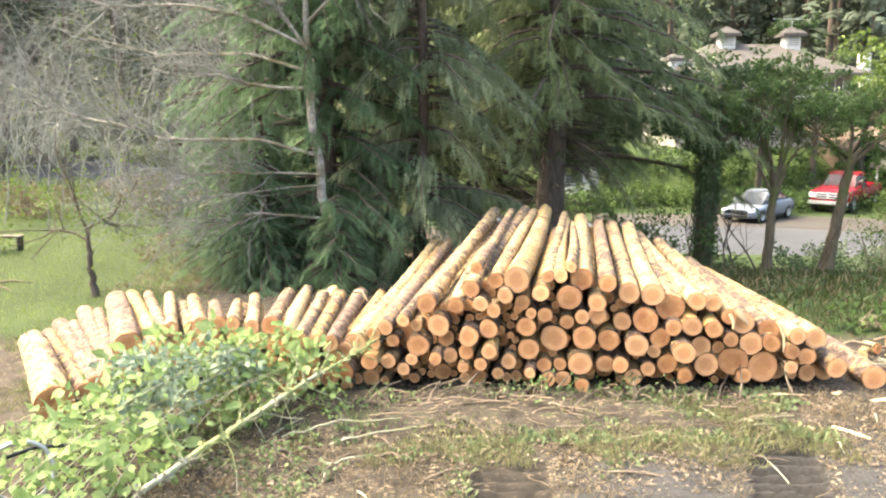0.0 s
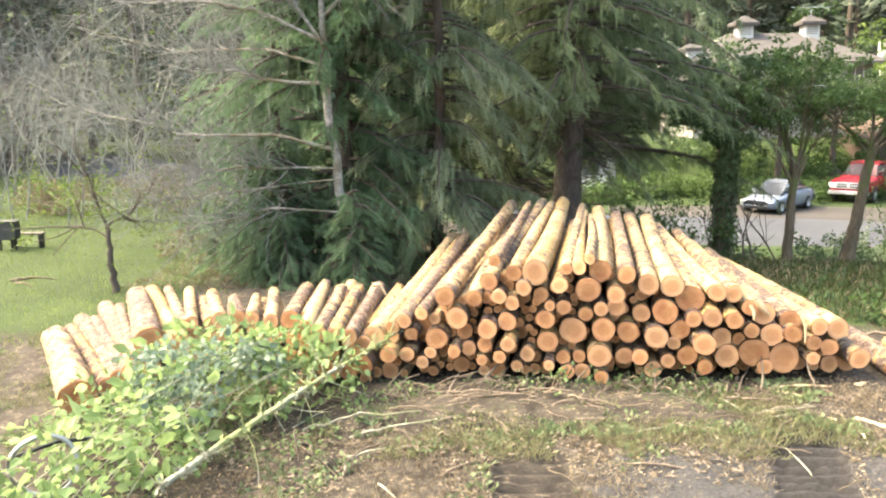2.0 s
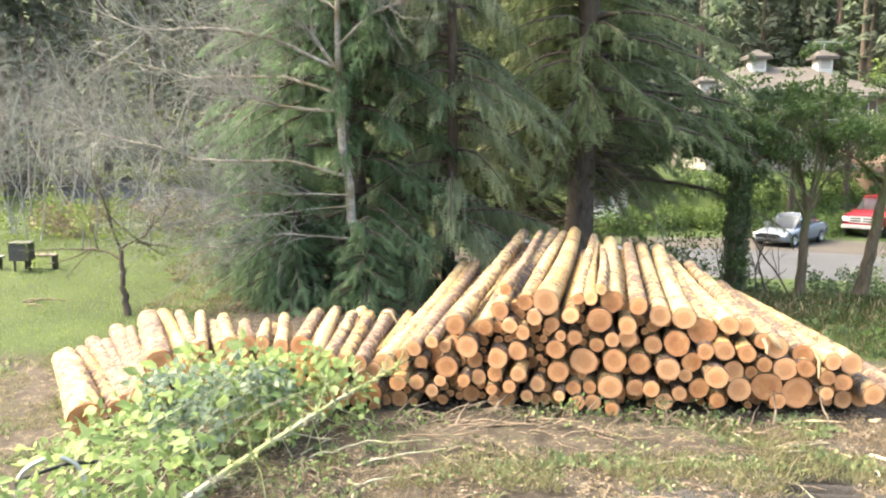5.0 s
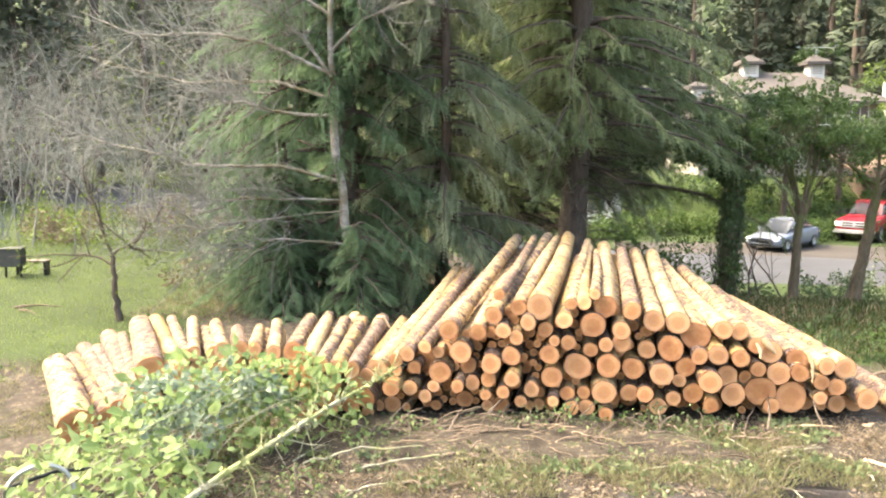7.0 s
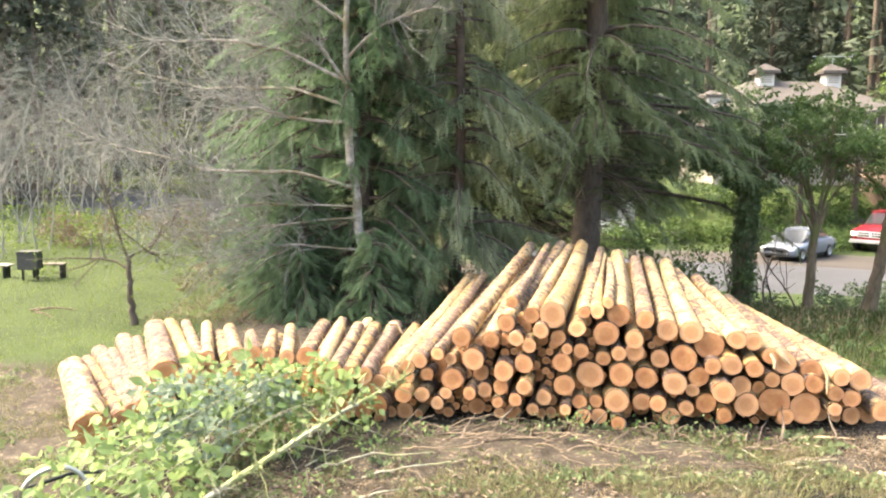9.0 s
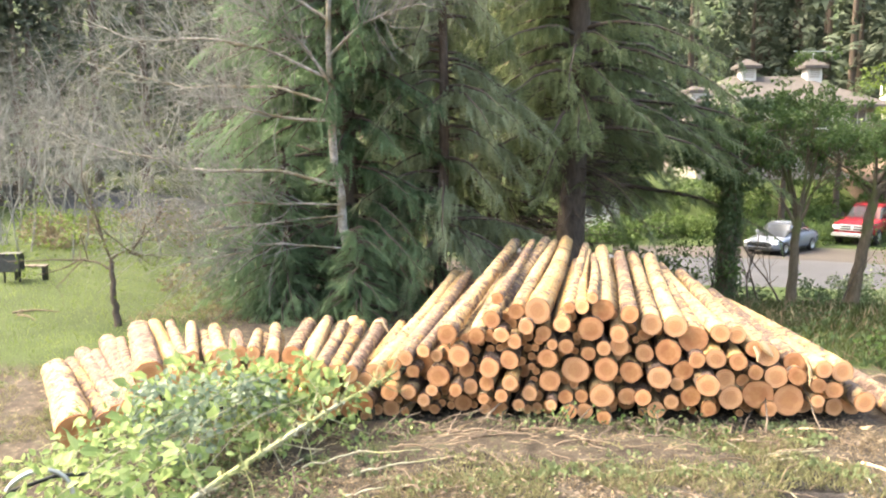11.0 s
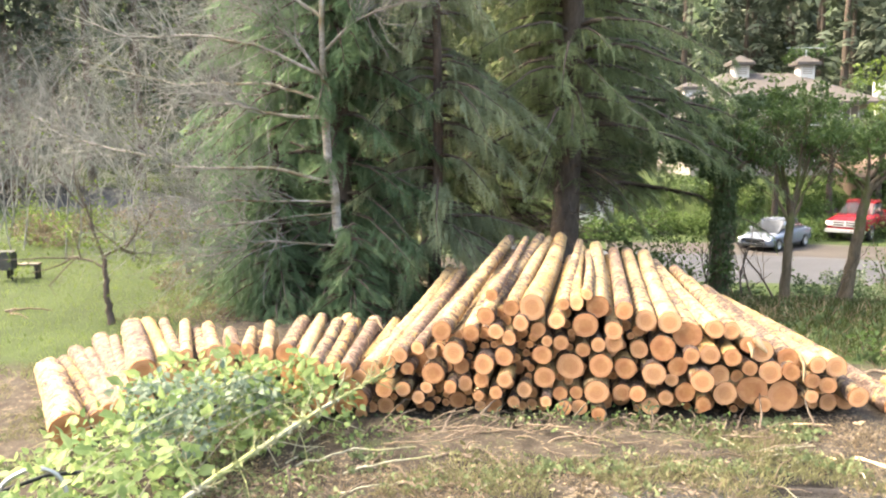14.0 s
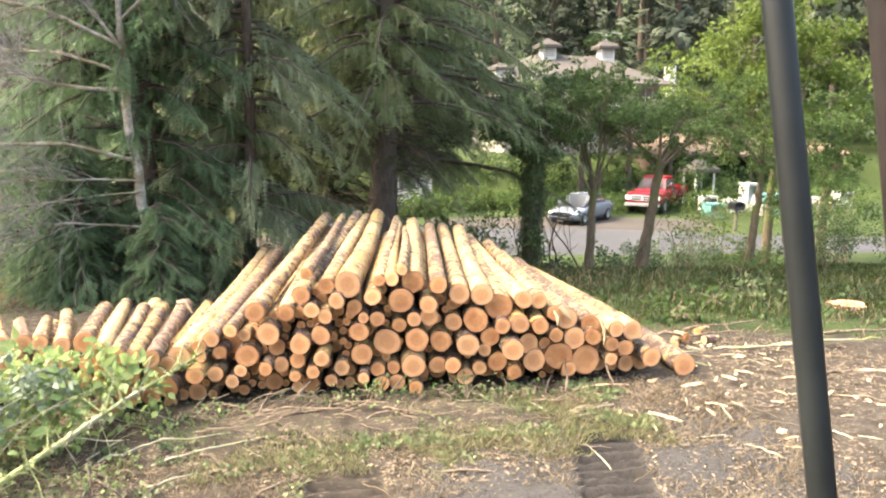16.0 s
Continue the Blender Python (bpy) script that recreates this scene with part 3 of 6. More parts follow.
def build_piles():
    rng = np.random.default_rng(5)
    seed = 100
    for row in TOP_TIER + FLANKS:
        seed += 1
        build_log(*row, seed, "logs in the long pile", "half-peeled softwood log on the top of the long log pile")
    for row in FACE_LEFT + FACE_MIDDLE + FACE_RIGHT:
        seed += 1
        x, y, z, r = row
        build_log(x, y - abs(rng.normal(0, 0.06)), z, r, (8.6 if x < 2.6 else 5.0) + rng.normal(0, 1.3), rng.normal(0, 0.25) - (0.0 if x < 2.6 else 2.2), rng.uniform(4.0, 4.4), seed, "logs in the long pile", "softwood log with sawn butt stacked in the long pile")
    # logs deeper in the long pile that fill the chinks, and the layer under its left flank
    taken = [(r[0], r[2], r[3]) for r in TOP_TIER + FLANKS + FACE_LEFT + FACE_MIDDLE + FACE_RIGHT]
    made = 0
    for _ in range(9000):
        x = rng.uniform(-0.85, 3.75)
        crest = float(np.interp(x, [-0.9, -0.5, 0, 0.4, 1.2, 2.0, 2.8, 3.5, 3.8], [0.32, 0.52, 0.80, 1.02, 1.05, 0.86, 0.58, 0.42, 0.2]))
        z = rng.uniform(0.06, crest)
        gap = min(math.hypot(x - a, z - b) - c for a, b, c in taken) + 0.012
        r = min(0.085, gap, z)
        if r > 0.036:
            taken.append((x, z, r))
            seed += 1
            made += 1
            build_log(x, 7.62 + rng.uniform(-0.08, 0.12), z, r, (8.6 if x < 2.6 else 5.0) + rng.normal(0, 0.3), 0.0 if x < 2.6 else -2.4, rng.uniform(3.6, 4.0), seed, "logs in the long pile", "thin log set back between larger logs of the pile")
    for x, z, r in ((-0.70, 0.36, 0.10), (-0.55, 0.44, 0.095), (-0.38, 0.50, 0.10), (-0.20, 0.58, 0.10), (-0.02, 0.67, 0.10), (0.14, 0.78, 0.09), (0.28, 0.86, 0.09), (-0.78, 0.28, 0.10)):
        seed += 1
        build_log(x, 7.66, z, r, 8.4, 0.2, 4.9, seed, "logs in the long pile", "half-peeled softwood log on the sloping flank of the pile")
    for row in SHORT_LOGS + SHORT_LOGS_SLOPE:
        seed += 1
        build_log(*row, seed, "logs in the short pile", "short pale half-peeled log in the low pile by the brambles")
        x, y, z, r, heading, slope, length = row
        z -= 2.05 * r
        while z > 0.05:
            seed += 1
            q = min(0.085, max(z, 0.05))
            build_log(x + rng.uniform(-0.05, 0.05), y + rng.uniform(-0.02, 0.06), z, q, heading + rng.normal(0, 1), slope * 0.6, length * 0.96, seed, "logs in the short pile", "short log low in the pile behind bramble leaves")
            z -= 2.05 * q


build_piles()


# ---- plants ----
def spray_template(pairs=11, w=0.25, base_w=0.055):
    v, f = [], []
    for k in range(pairs):
        y = 0.04 + 0.92 * k / pairs
        s = w * (1.0 - 0.75 * k / pairs)
        for side in (-1, 1):
            n = len(v)
            v += [(0, y, 0.0), (0, y + base_w, 0.01), (side * s, y + 0.55 * s, -0.05 - 0.12 * s)]
            f.append((n, n + 1, n + 2))
    n = len(v)
    v += [(-0.03, 0, 0), (0.03, 0, 0), (0, 1.05, -0.03)]
    f.append((n, n + 1, n + 2))
    return np.array(v), np.array(f)


SPRAY = spray_template(9, 0.24, 0.06)
LEAF = (np.array([(0, 0, 0), (0.30, 0.45, 0.07), (0, 1, -0.06), (-0.30, 0.45, 0.07)]), np.array([(0, 1, 2), (0, 2, 3)]))
BROAD_LEAF = (np.array([(0, 0, 0), (0.27, 0.22, 0.05), (0.34, 0.52, 0.06), (0, 1.05, -0.10), (-0.34, 0.52, 0.06), (-0.27, 0.22, 0.05), (0, 0.5, -0.02)]),
              np.array([(0, 1, 6), (1, 2, 6), (2, 3, 6), (3, 4, 6), (4, 5, 6), (5, 0, 6)]))
BLADE = (np.array([(-0.03, 0, 0), (0.03, 0, 0), (0.02, 0.55, 0.05), (0, 1, 0.22)]), np.array([(0, 1, 2), (0, 2, 3)]))


HANGING = spray_template(6, 0.15, 0.075)


def conifer(x, y, height, trunk_r, z0, reach, n, seed, material, label, bark=None, hang=0.5, spray=0.5, per=26, sag=0.35, side=None, dead=0, curtain=0):
    """A conifer: trunk with limbs, and a crown of drooping sprays. reach: limb length at the crown's foot and near its top.
    curtain: slim branchlets that hang from each limb."""
    rng = np.random.default_rng(seed)
    gz = float(ground_z(x, y))
    tree = base("conifer", x, y, gz - 0.05, 0, label, "tree")
    tz = np.linspace(0, height, 24)
    line = np.stack([0.05 * np.sin(tz * 0.7 + seed), 0.05 * np.cos(tz * 0.6), tz], -1)
    tr = trunk_r * (1 - 0.9 * tz / height) + 0.35 * trunk_r * np.exp(-tz / 0.35)
    put("trunk", Tubes().add(line, tr, 14).mesh("trunk"), bark or TRUNK_DARK, tree)
    limbs = Tubes()
    P, D, S, HP, HD, HS = [], [], [], [], [], []
    for i in range(n):
        u = (i + rng.random()) / n
        z = z0 + (height - z0) * u ** 1.15 * 0.97
        az = rng.uniform(0, 2 * np.pi)
        L = (reach[0] * (1 - u) + reach[1] * u) * rng.uniform(0.65, 1.15)
        if side is not None:
            L *= 1 + side[1] * math.cos(az - side[0])
        out = np.array([math.cos(az), math.sin(az), 0])
        start = np.array([np.interp(z, tz, line[:, 0]), np.interp(z, tz, line[:, 1]), z])
        t = np.linspace(0, 1, 8)
        droop = sag * rng.uniform(0.6, 1.4)
        pts = start + out * (L * t)[:, None] + np.array([0, 0, 1.0]) * (L * (0.18 * t - (0.18 + droop) * t * t))[:, None]
        pts[1:] += rng.normal(0, 0.025 * L, (7, 3)).cumsum(0) * 0.4
        limbs.add(pts, (0.018 + 0.012 * L, 0.004), 4)
        m = max(6, int(per * L / max(reach) * (1.0 if z < 7 else 0.4)))
        s = np.sort(rng.uniform(0.12, 1.0, m))
        q = np.stack([np.interp(s, t, pts[:, k]) for k in range(3)], -1)
        swing = rng.choice([-1, 1], m) * rng.uniform(0.3, 1.25, m)
        c, sn = np.cos(swing), np.sin(swing)
        d = np.stack([out[0] * c - out[1] * sn, out[0] * sn + out[1] * c, -rng.uniform(0.1, 0.5, m) - hang * rng.uniform(0.2, 2.2, m)], -1)
        P.append(q), D.append(d), S.append((spray if z < 7 else spray * 1.5) * rng.uniform(0.55, 1.25, m) * (0.7 + 0.4 * (1 - s)))
        if curtain and z < 6.5:
            m = max(6, int(curtain * L / max(reach)))
            s = rng.uniform(0.2, 1.0, m)
            across = np.array([-out[1], out[0], 0])
            q = np.stack([np.interp(s, t, pts[:, k]) for k in range(3)], -1) + across * (rng.normal(0, 0.16, m) * (1.1 - 0.6 * s))[:, None]
            HP.append(q), HD.append(np.stack([rng.normal(0, 0.22, m) + 0.25 * out[0], rng.normal(0, 0.22, m) + 0.25 * out[1], -np.ones(m)], -1)), HS.append(rng.uniform(0.16, 0.46, m))
    for i in range(dead):
        z, az = rng.uniform(0.9, z0 + 0.8), rng.uniform(0, 6.28)
        L = rng.uniform(0.6, 1.7)
        start = np.array([np.interp(z, tz, line[:, 0]), np.interp(z, tz, line[:, 1]), z])
        end = start + np.array([math.cos(az) * L, math.sin(az) * L, rng.uniform(-0.5, 0.15) * L])
        q = curve_points(start, end, 0.05, 0.03, 7, rng)
        limbs.add(q, (0.016, 0.004), 4)
        for _ in range(5):
            grow(limbs, rng, q[int(rng.integers(2, 7))], (end - start) + rng.normal(0, 0.6, 3), rng.uniform(0.25, 0.6), 0.006, 2, (0, 0, 3), 0.1)
    put("branchwork", limbs.mesh("branchwork"), bark or TRUNK_DARK, tree)["kind"] = "stuff"
    P, D, S = np.concatenate(P), np.concatenate(D), np.concatenate(S)
    fr = frames_from(D, np.tile([0.0, 0, 1.0], (len(D), 1)) + rng.normal(0, 0.3, (len(D), 3)), rng.normal(0, 0.5, len(D)))
    put("crown", mesh_from("crown", *scatter(*SPRAY, P, fr, S)), material, tree, "drooping needle sprays")
    if curtain:
        P, D, S = np.concatenate(HP), np.concatenate(HD), np.concatenate(HS)
        fr = frames_from(D, rng.normal(0, 1, (len(D), 3)))
        put("fringe", mesh_from("fringe", *scatter(*HANGING, P, fr, S)), material, tree, "slim branchlets hanging like a fringe")["kind"] = "stuff"
    return tree


def leaves_round(rng, centres, radii, count, size, template, flat=0.6):
    """Leaves in uneven clumps round each centre, denser at their skins."""
    k = rng.integers(0, len(centres), count)
    d = rng.normal(0, 1, (count, 3))
    d /= np.linalg.norm(d, axis=1, keepdims=True)
    r = np.asarray(radii)[k] * rng.uniform(0.2, 1.0, count) ** 0.45 * (1 + 0.25 * np.sin(5 * d[:, 0] + k) * np.cos(4 * d[:, 1] - k))
    p = np.asarray(centres)[k] + d * r[:, None] * np.array([1, 1, flat])
    along = d + rng.normal(0, 0.8, (count, 3))
    along[:, 2] -= 0.35
    fr = frames_from(along, np.tile([0.0, 0, 1.0], (count, 1)) + rng.normal(0, 0.5, (count, 3)), rng.normal(0, 0.7, count))
    return scatter(*template, p, fr, size * rng.uniform(0.6, 1.4, count))


def grow(tubes, rng, start, direction, length, radius, level, kids, up=0.15, spread=0.9, sides=(7, 5, 4, 3), tips=None):
    """A branch that forks into finer ones."""
    n = (8, 6, 4, 3)[min(level, 3)]
    d = np.asarray(direction, float)
    d /= np.linalg.norm(d)
    pts = [np.asarray(start, float)]
    for _ in range(n - 1):
        d = d + rng.normal(0, 0.16, 3) + np.array([0, 0, up * 0.25])
        d /= np.linalg.norm(d)
        pts.append(pts[-1] + d * length / (n - 1))
    pts = np.array(pts)
    tubes.add(pts, (radius, radius * 0.45), sides[min(level, 3)])
    if level >= len(kids):
        if tips is not None:
            tips.append(pts[-1])
        return
    for _ in range(kids[level]):
        s = rng.uniform(0.25, 1.0)
        p = np.array([np.interp(s, np.linspace(0, 1, n), pts[:, k]) for k in range(3)])
        a = rng.normal(0, 1, 3)
        a -= d * (a @ d)
        a /= np.linalg.norm(a) + 1e-9
        grow(tubes, rng, p, d * (1.1 - spread * 0.4) + a * spread + np.array([0, 0, up]), length * rng.uniform(0.35, 0.6), radius * rng.uniform(0.35, 0.5) * (1.1 - 0.5 * s), level + 1, kids, up, spread, sides, tips)


def big_conifers():
    conifer(2.05, 15.3, 17, 0.27, 2.9, (2.75, 0.8), 250, 11, CONIFER_DARK, "tall dark conifer with a bare lower trunk behind the log pile", hang=0.45, spray=0.42, per=56, side=(0.0, 0.10), dead=60, curtain=46)
    conifer(-0.37, 13.6, 15, 0.10, 0.95, (1.9, 0.7), 200, 12, CONIFER_GREY, "slender conifer with hanging grey-green boughs behind the logs", hang=0.8, spray=0.34, per=50, sag=0.42, curtain=70)
    conifer(-1.95, 13.65, 16, 0.15, 0.35, (2.15, 0.9), 320, 13, CONIFER_LUSH, "dense green conifer with boughs down to the ground", hang=0.35, spray=0.44, per=56, side=(-2.2, 0.16), curtain=36)
    conifer(2.36, 17.5, 13, 0.14, 2.35, (3.3, 0.9), 150, 22, CONIFER_DARK, "dark conifer with low spreading boughs close behind the tall one", hang=0.4, spray=0.42, per=54, sag=0.22, side=(0.0, 0.40), dead=40, curtain=34)
    conifer(0.7, 18.5, 19, 0.20, 1.4, (2.6, 0.9), 260, 14, CONIFER_DARK, "dark conifer standing deep in the row of trees", hang=0.6, spray=0.72, per=18)
    conifer(-1.2, 18.2, 18, 0.18, 0.9, (2.8, 0.9), 260, 15, CONIFER_DARK, "dark conifer in the shade behind the alder", hang=0.5, spray=0.72, per=18)
    conifer(2.95, 20.5, 16, 0.18, 3.0, (2.2, 0.8), 230, 16, CONIFER_DARK, "dark conifer with high boughs beside the road trees", hang=0.6, spray=0.60, per=36, dead=14)
    conifer(-4.4, 19.5, 15, 0.15, 0.8, (2.4, 0.8), 200, 17, CONIFER_LUSH, "green conifer at the edge of the lawn", hang=0.5, spray=0.64, per=24)
    conifer(-2.75, 12.4, 2.6, 0.05, 0.15, (1.15, 0.3), 110, 18, CONIFER_LUSH, "young lush conifer beside the alder", hang=0.35, spray=0.40, per=24)
    conifer(-1.60, 11.8, 1.5, 0.04, 0.12, (0.75, 0.25), 60, 19, CONIFER_LUSH, "young conifer growing at the alder's foot", hang=0.5, spray=0.36, per=20)
    conifer(-3.7, 13.6, 2.6, 0.05, 0.1, (1.1, 0.3), 80, 20, CONIFER_LUSH, "low spreading young conifer at the lawn's edge", hang=0.35, spray=0.40, per=20)


big_conifers()


def alder():
    """The pale bare tree whose long limbs reach over the lawn."""
    rng = np.random.default_rng(21)
    tree = base("bare_alder", -1.62, 12.3, float(ground_z(-1.6, 12.3)) - 0.05, 0, "pale leafless alder with long bare limbs over the lawn", "tree")
    o = np.array([-1.62, 12.3, float(ground_z(-1.6, 12.3)) - 0.05])
    line = np.array([(-1.62, 12.3, -0.1), (-1.73, 12.32, 0.45), (-1.71, 12.3, 0.85), (-1.83, 12.28, 1.35), (-1.85, 12.3, 1.85), (-1.95, 12.33, 2.3), (-1.97, 12.3, 2.76), (-1.94, 12.3, 3.2), (-2.0, 12.3, 3.73), (-2.0, 12.3, 4.3), (-1.95, 12.35, 6.0), (-2.05, 12.4, 8.5)])
    put("trunk", Tubes().add(line - o, (0.095, 0.08, 0.070, 0.064, 0.060, 0.050, 0.040, 0.02), 12).mesh("trunk"), TRUNK_PALE, tree)
    twigs, tips = Tubes(), []
    paths = [
        [(-1.98, 12.2, 2.95), (-2.8, 12.0, 2.99), (-3.21, 11.9, 3.11), (-3.53, 11.9, 3.14), (-3.77, 11.9, 3.45)],
        [(-1.88, 12.2, 1.98), (-2.67, 12.0, 2.19), (-3.99, 11.9, 2.19), (-4.48, 11.9, 2.31), (-5.21, 12, 2.36), (-5.73, 12, 2.63), (-5.88, 12, 3.23)],
        [(-1.86, 12.2, 1.69), (-2.73, 12.0, 1.71), (-3.68, 11.9, 1.76), (-4.0, 11.9, 1.92)],
        [(-1.98, 12.2, 3.5), (-2.36, 12.1, 4.06), (-2.75, 12.0, 4.33), (-3.4, 11.9, 4.8)],
        [(-1.98, 12.2, 3.55), (-2.85, 12.0, 3.94), (-3.65, 12.0, 4.06), (-4.77, 12.0, 4.0), (-5.6, 12, 4.3)],
        [(-1.82, 12.2, 1.53), (-3.28, 11.9, 1.4), (-4.04, 11.8, 1.26), (-4.87, 11.8, 1.4)],
        [(-1.75, 12.2, 1.02), (-2.79, 11.9, 1.15), (-3.64, 11.8, 0.94), (-4.48, 11.8, 0.94)],
        [(-1.98, 12.3, 3.2), (-3.0, 12.8, 3.5), (-4.6, 13.2, 3.5), (-6.2, 13.5, 3.9)],
        [(-2.0, 12.3, 4.4), (-2.9, 12.5, 5.0), (-4.2, 12.6, 5.1), (-5.8, 12.8, 5.5)],
        [(-1.98, 12.3, 3.9), (-1.4, 12.2, 4.4), (-0.8, 12.1, 4.6), (-0.2, 12.1, 5.1)],
    ]
    for path in paths:
        p = np.array(path)
        s = np.linspace(0, len(p) - 1, 7 * (len(p) - 1))
        q = np.stack([np.interp(s, np.arange(len(p)), p[:, k]) for k in range(3)], -1)
        q[1:] += rng.normal(0, 0.018, (len(q) - 1, 3)).cumsum(0) * np.linspace(0.3, 1, len(q) - 1)[:, None]
        put("limb", Tubes().add(q - o, (0.028, 0.020, 0.008) if path[0][2] > 1.8 else (0.015, 0.017, 0.007), 7).mesh("limb"), TRUNK_PALE, tree)
        for _ in range(34 + 4 * len(path)):
            u = rng.uniform(0.22, 1.0)
            k = int(u * (len(q) - 2))
            d = q[k + 1] - q[k]
            d /= np.linalg.norm(d)
            grow(twigs, rng, q[k] - o, d * 0.7 + np.array([rng.normal(0, 0.4), rng.normal(0, 0.6), rng.normal(0.15, 0.6)]), rng.uniform(0.5, 1.5), 0.0075, 1, (0, 5, 3), 0.10, 0.9, (7, 4, 3, 3), tips)
    put("twig_growth", twigs.mesh("twig_growth"), TWIG_GREY, tree, "grey leafless twigs")["kind"] = "stuff"
    tips = np.array(tips)
    tips = tips[(tips[:, 0] < -2.2) & (rng.random(len(tips)) < np.where(tips[:, 2] < 3.0, 0.5, 0.12))]
    fr = frames_from(rng.normal(0, 1, (len(tips), 3)), rng.normal(0, 1, (len(tips), 3)))
    put("bud_growth", mesh_from("bud_growth", *scatter(*LEAF, tips, fr, rng.uniform(0.025, 0.06, len(tips)))), LEAF_YELLOW, tree, "first small yellow-green leaves")["kind"] = "stuff"


alder()


def broadleaf(name, x, y, trunk, forks, centres, radii, count, size, material, bark, seed, label, trunk_r=(0.11, 0.07), ivy=0, template=LEAF):
    """trunk: points above the foot; forks: ends that the trunk's top branches to; crown clumps at centres."""
    rng = np.random.default_rng(seed)
    gz = float(ground_z(x, y)) - 0.05
    tree = base(name, x, y, gz, 0, label, "tree")
    t = np.array([(0, 0, 0), *trunk], float)
    s = np.linspace(0, len(t) - 1, 5 * len(t))
    q = np.stack([np.interp(s, np.arange(len(t)), t[:, k]) for k in range(3)], -1)
    q[1:-1] += rng.normal(0, 0.012, (len(q) - 2, 3))
    put("trunk", Tubes().add(q, (trunk_r[0] * 1.25, trunk_r[0], (trunk_r[0] + trunk_r[1]) / 2, trunk_r[1]), 10).mesh("trunk"), bark, tree)
    limbs = Tubes()
    for fx, fy, fz in forks:
        end = np.array((fx, fy, fz), float)
        c = curve_points(q[-1 - int(rng.integers(0, 3))], end, 0.06, 0.03, 8, rng)
        limbs.add(c, (trunk_r[1] * 0.6, 0.012), 6)
        for _ in range(6):
            k = int(rng.integers(3, 8))
            grow(limbs, rng, c[k], (c[-1] - c[0]) + rng.normal(0, 0.4, 3), rng.uniform(0.5, 1.0), 0.012, 2, (0, 0, 4), 0.2)
    put("branchwork", limbs.mesh("branchwork"), bark, tree)["kind"] = "stuff"
    put("crown", mesh_from("crown", *leaves_round(rng, centres, radii, count, size, template)), material, tree)
    if ivy:
        a, h = rng.uniform(0, 6.28, ivy), rng.uniform(0, 1, ivy)
        p = np.stack([np.interp(h, np.linspace(0, 1, len(q)), q[:, k]) for k in range(3)], -1)
        out = np.stack([np.cos(a), np.sin(a), np.zeros(ivy)], -1)
        p += out * (trunk_r[0] * rng.uniform(0.9, 1.7, ivy))[:, None]
        fr = frames_from(np.stack([rng.normal(0, 0.5, ivy), rng.normal(0, 0.5, ivy), -np.ones(ivy)], -1), out + rng.normal(0, 0.3, (ivy, 3)))
        put("ivy", mesh_from("ivy", *scatter(*BROAD_LEAF, p, fr, rng.uniform(0.05, 0.10, ivy))), LEAF_DARK, tree, "dark ivy leaves round the trunk")
    return tree


def clumps(rng, n, centre, spread):
    return np.asarray(centre) + rng.normal(0, 1, (n, 3)) * np.asarray(spread)


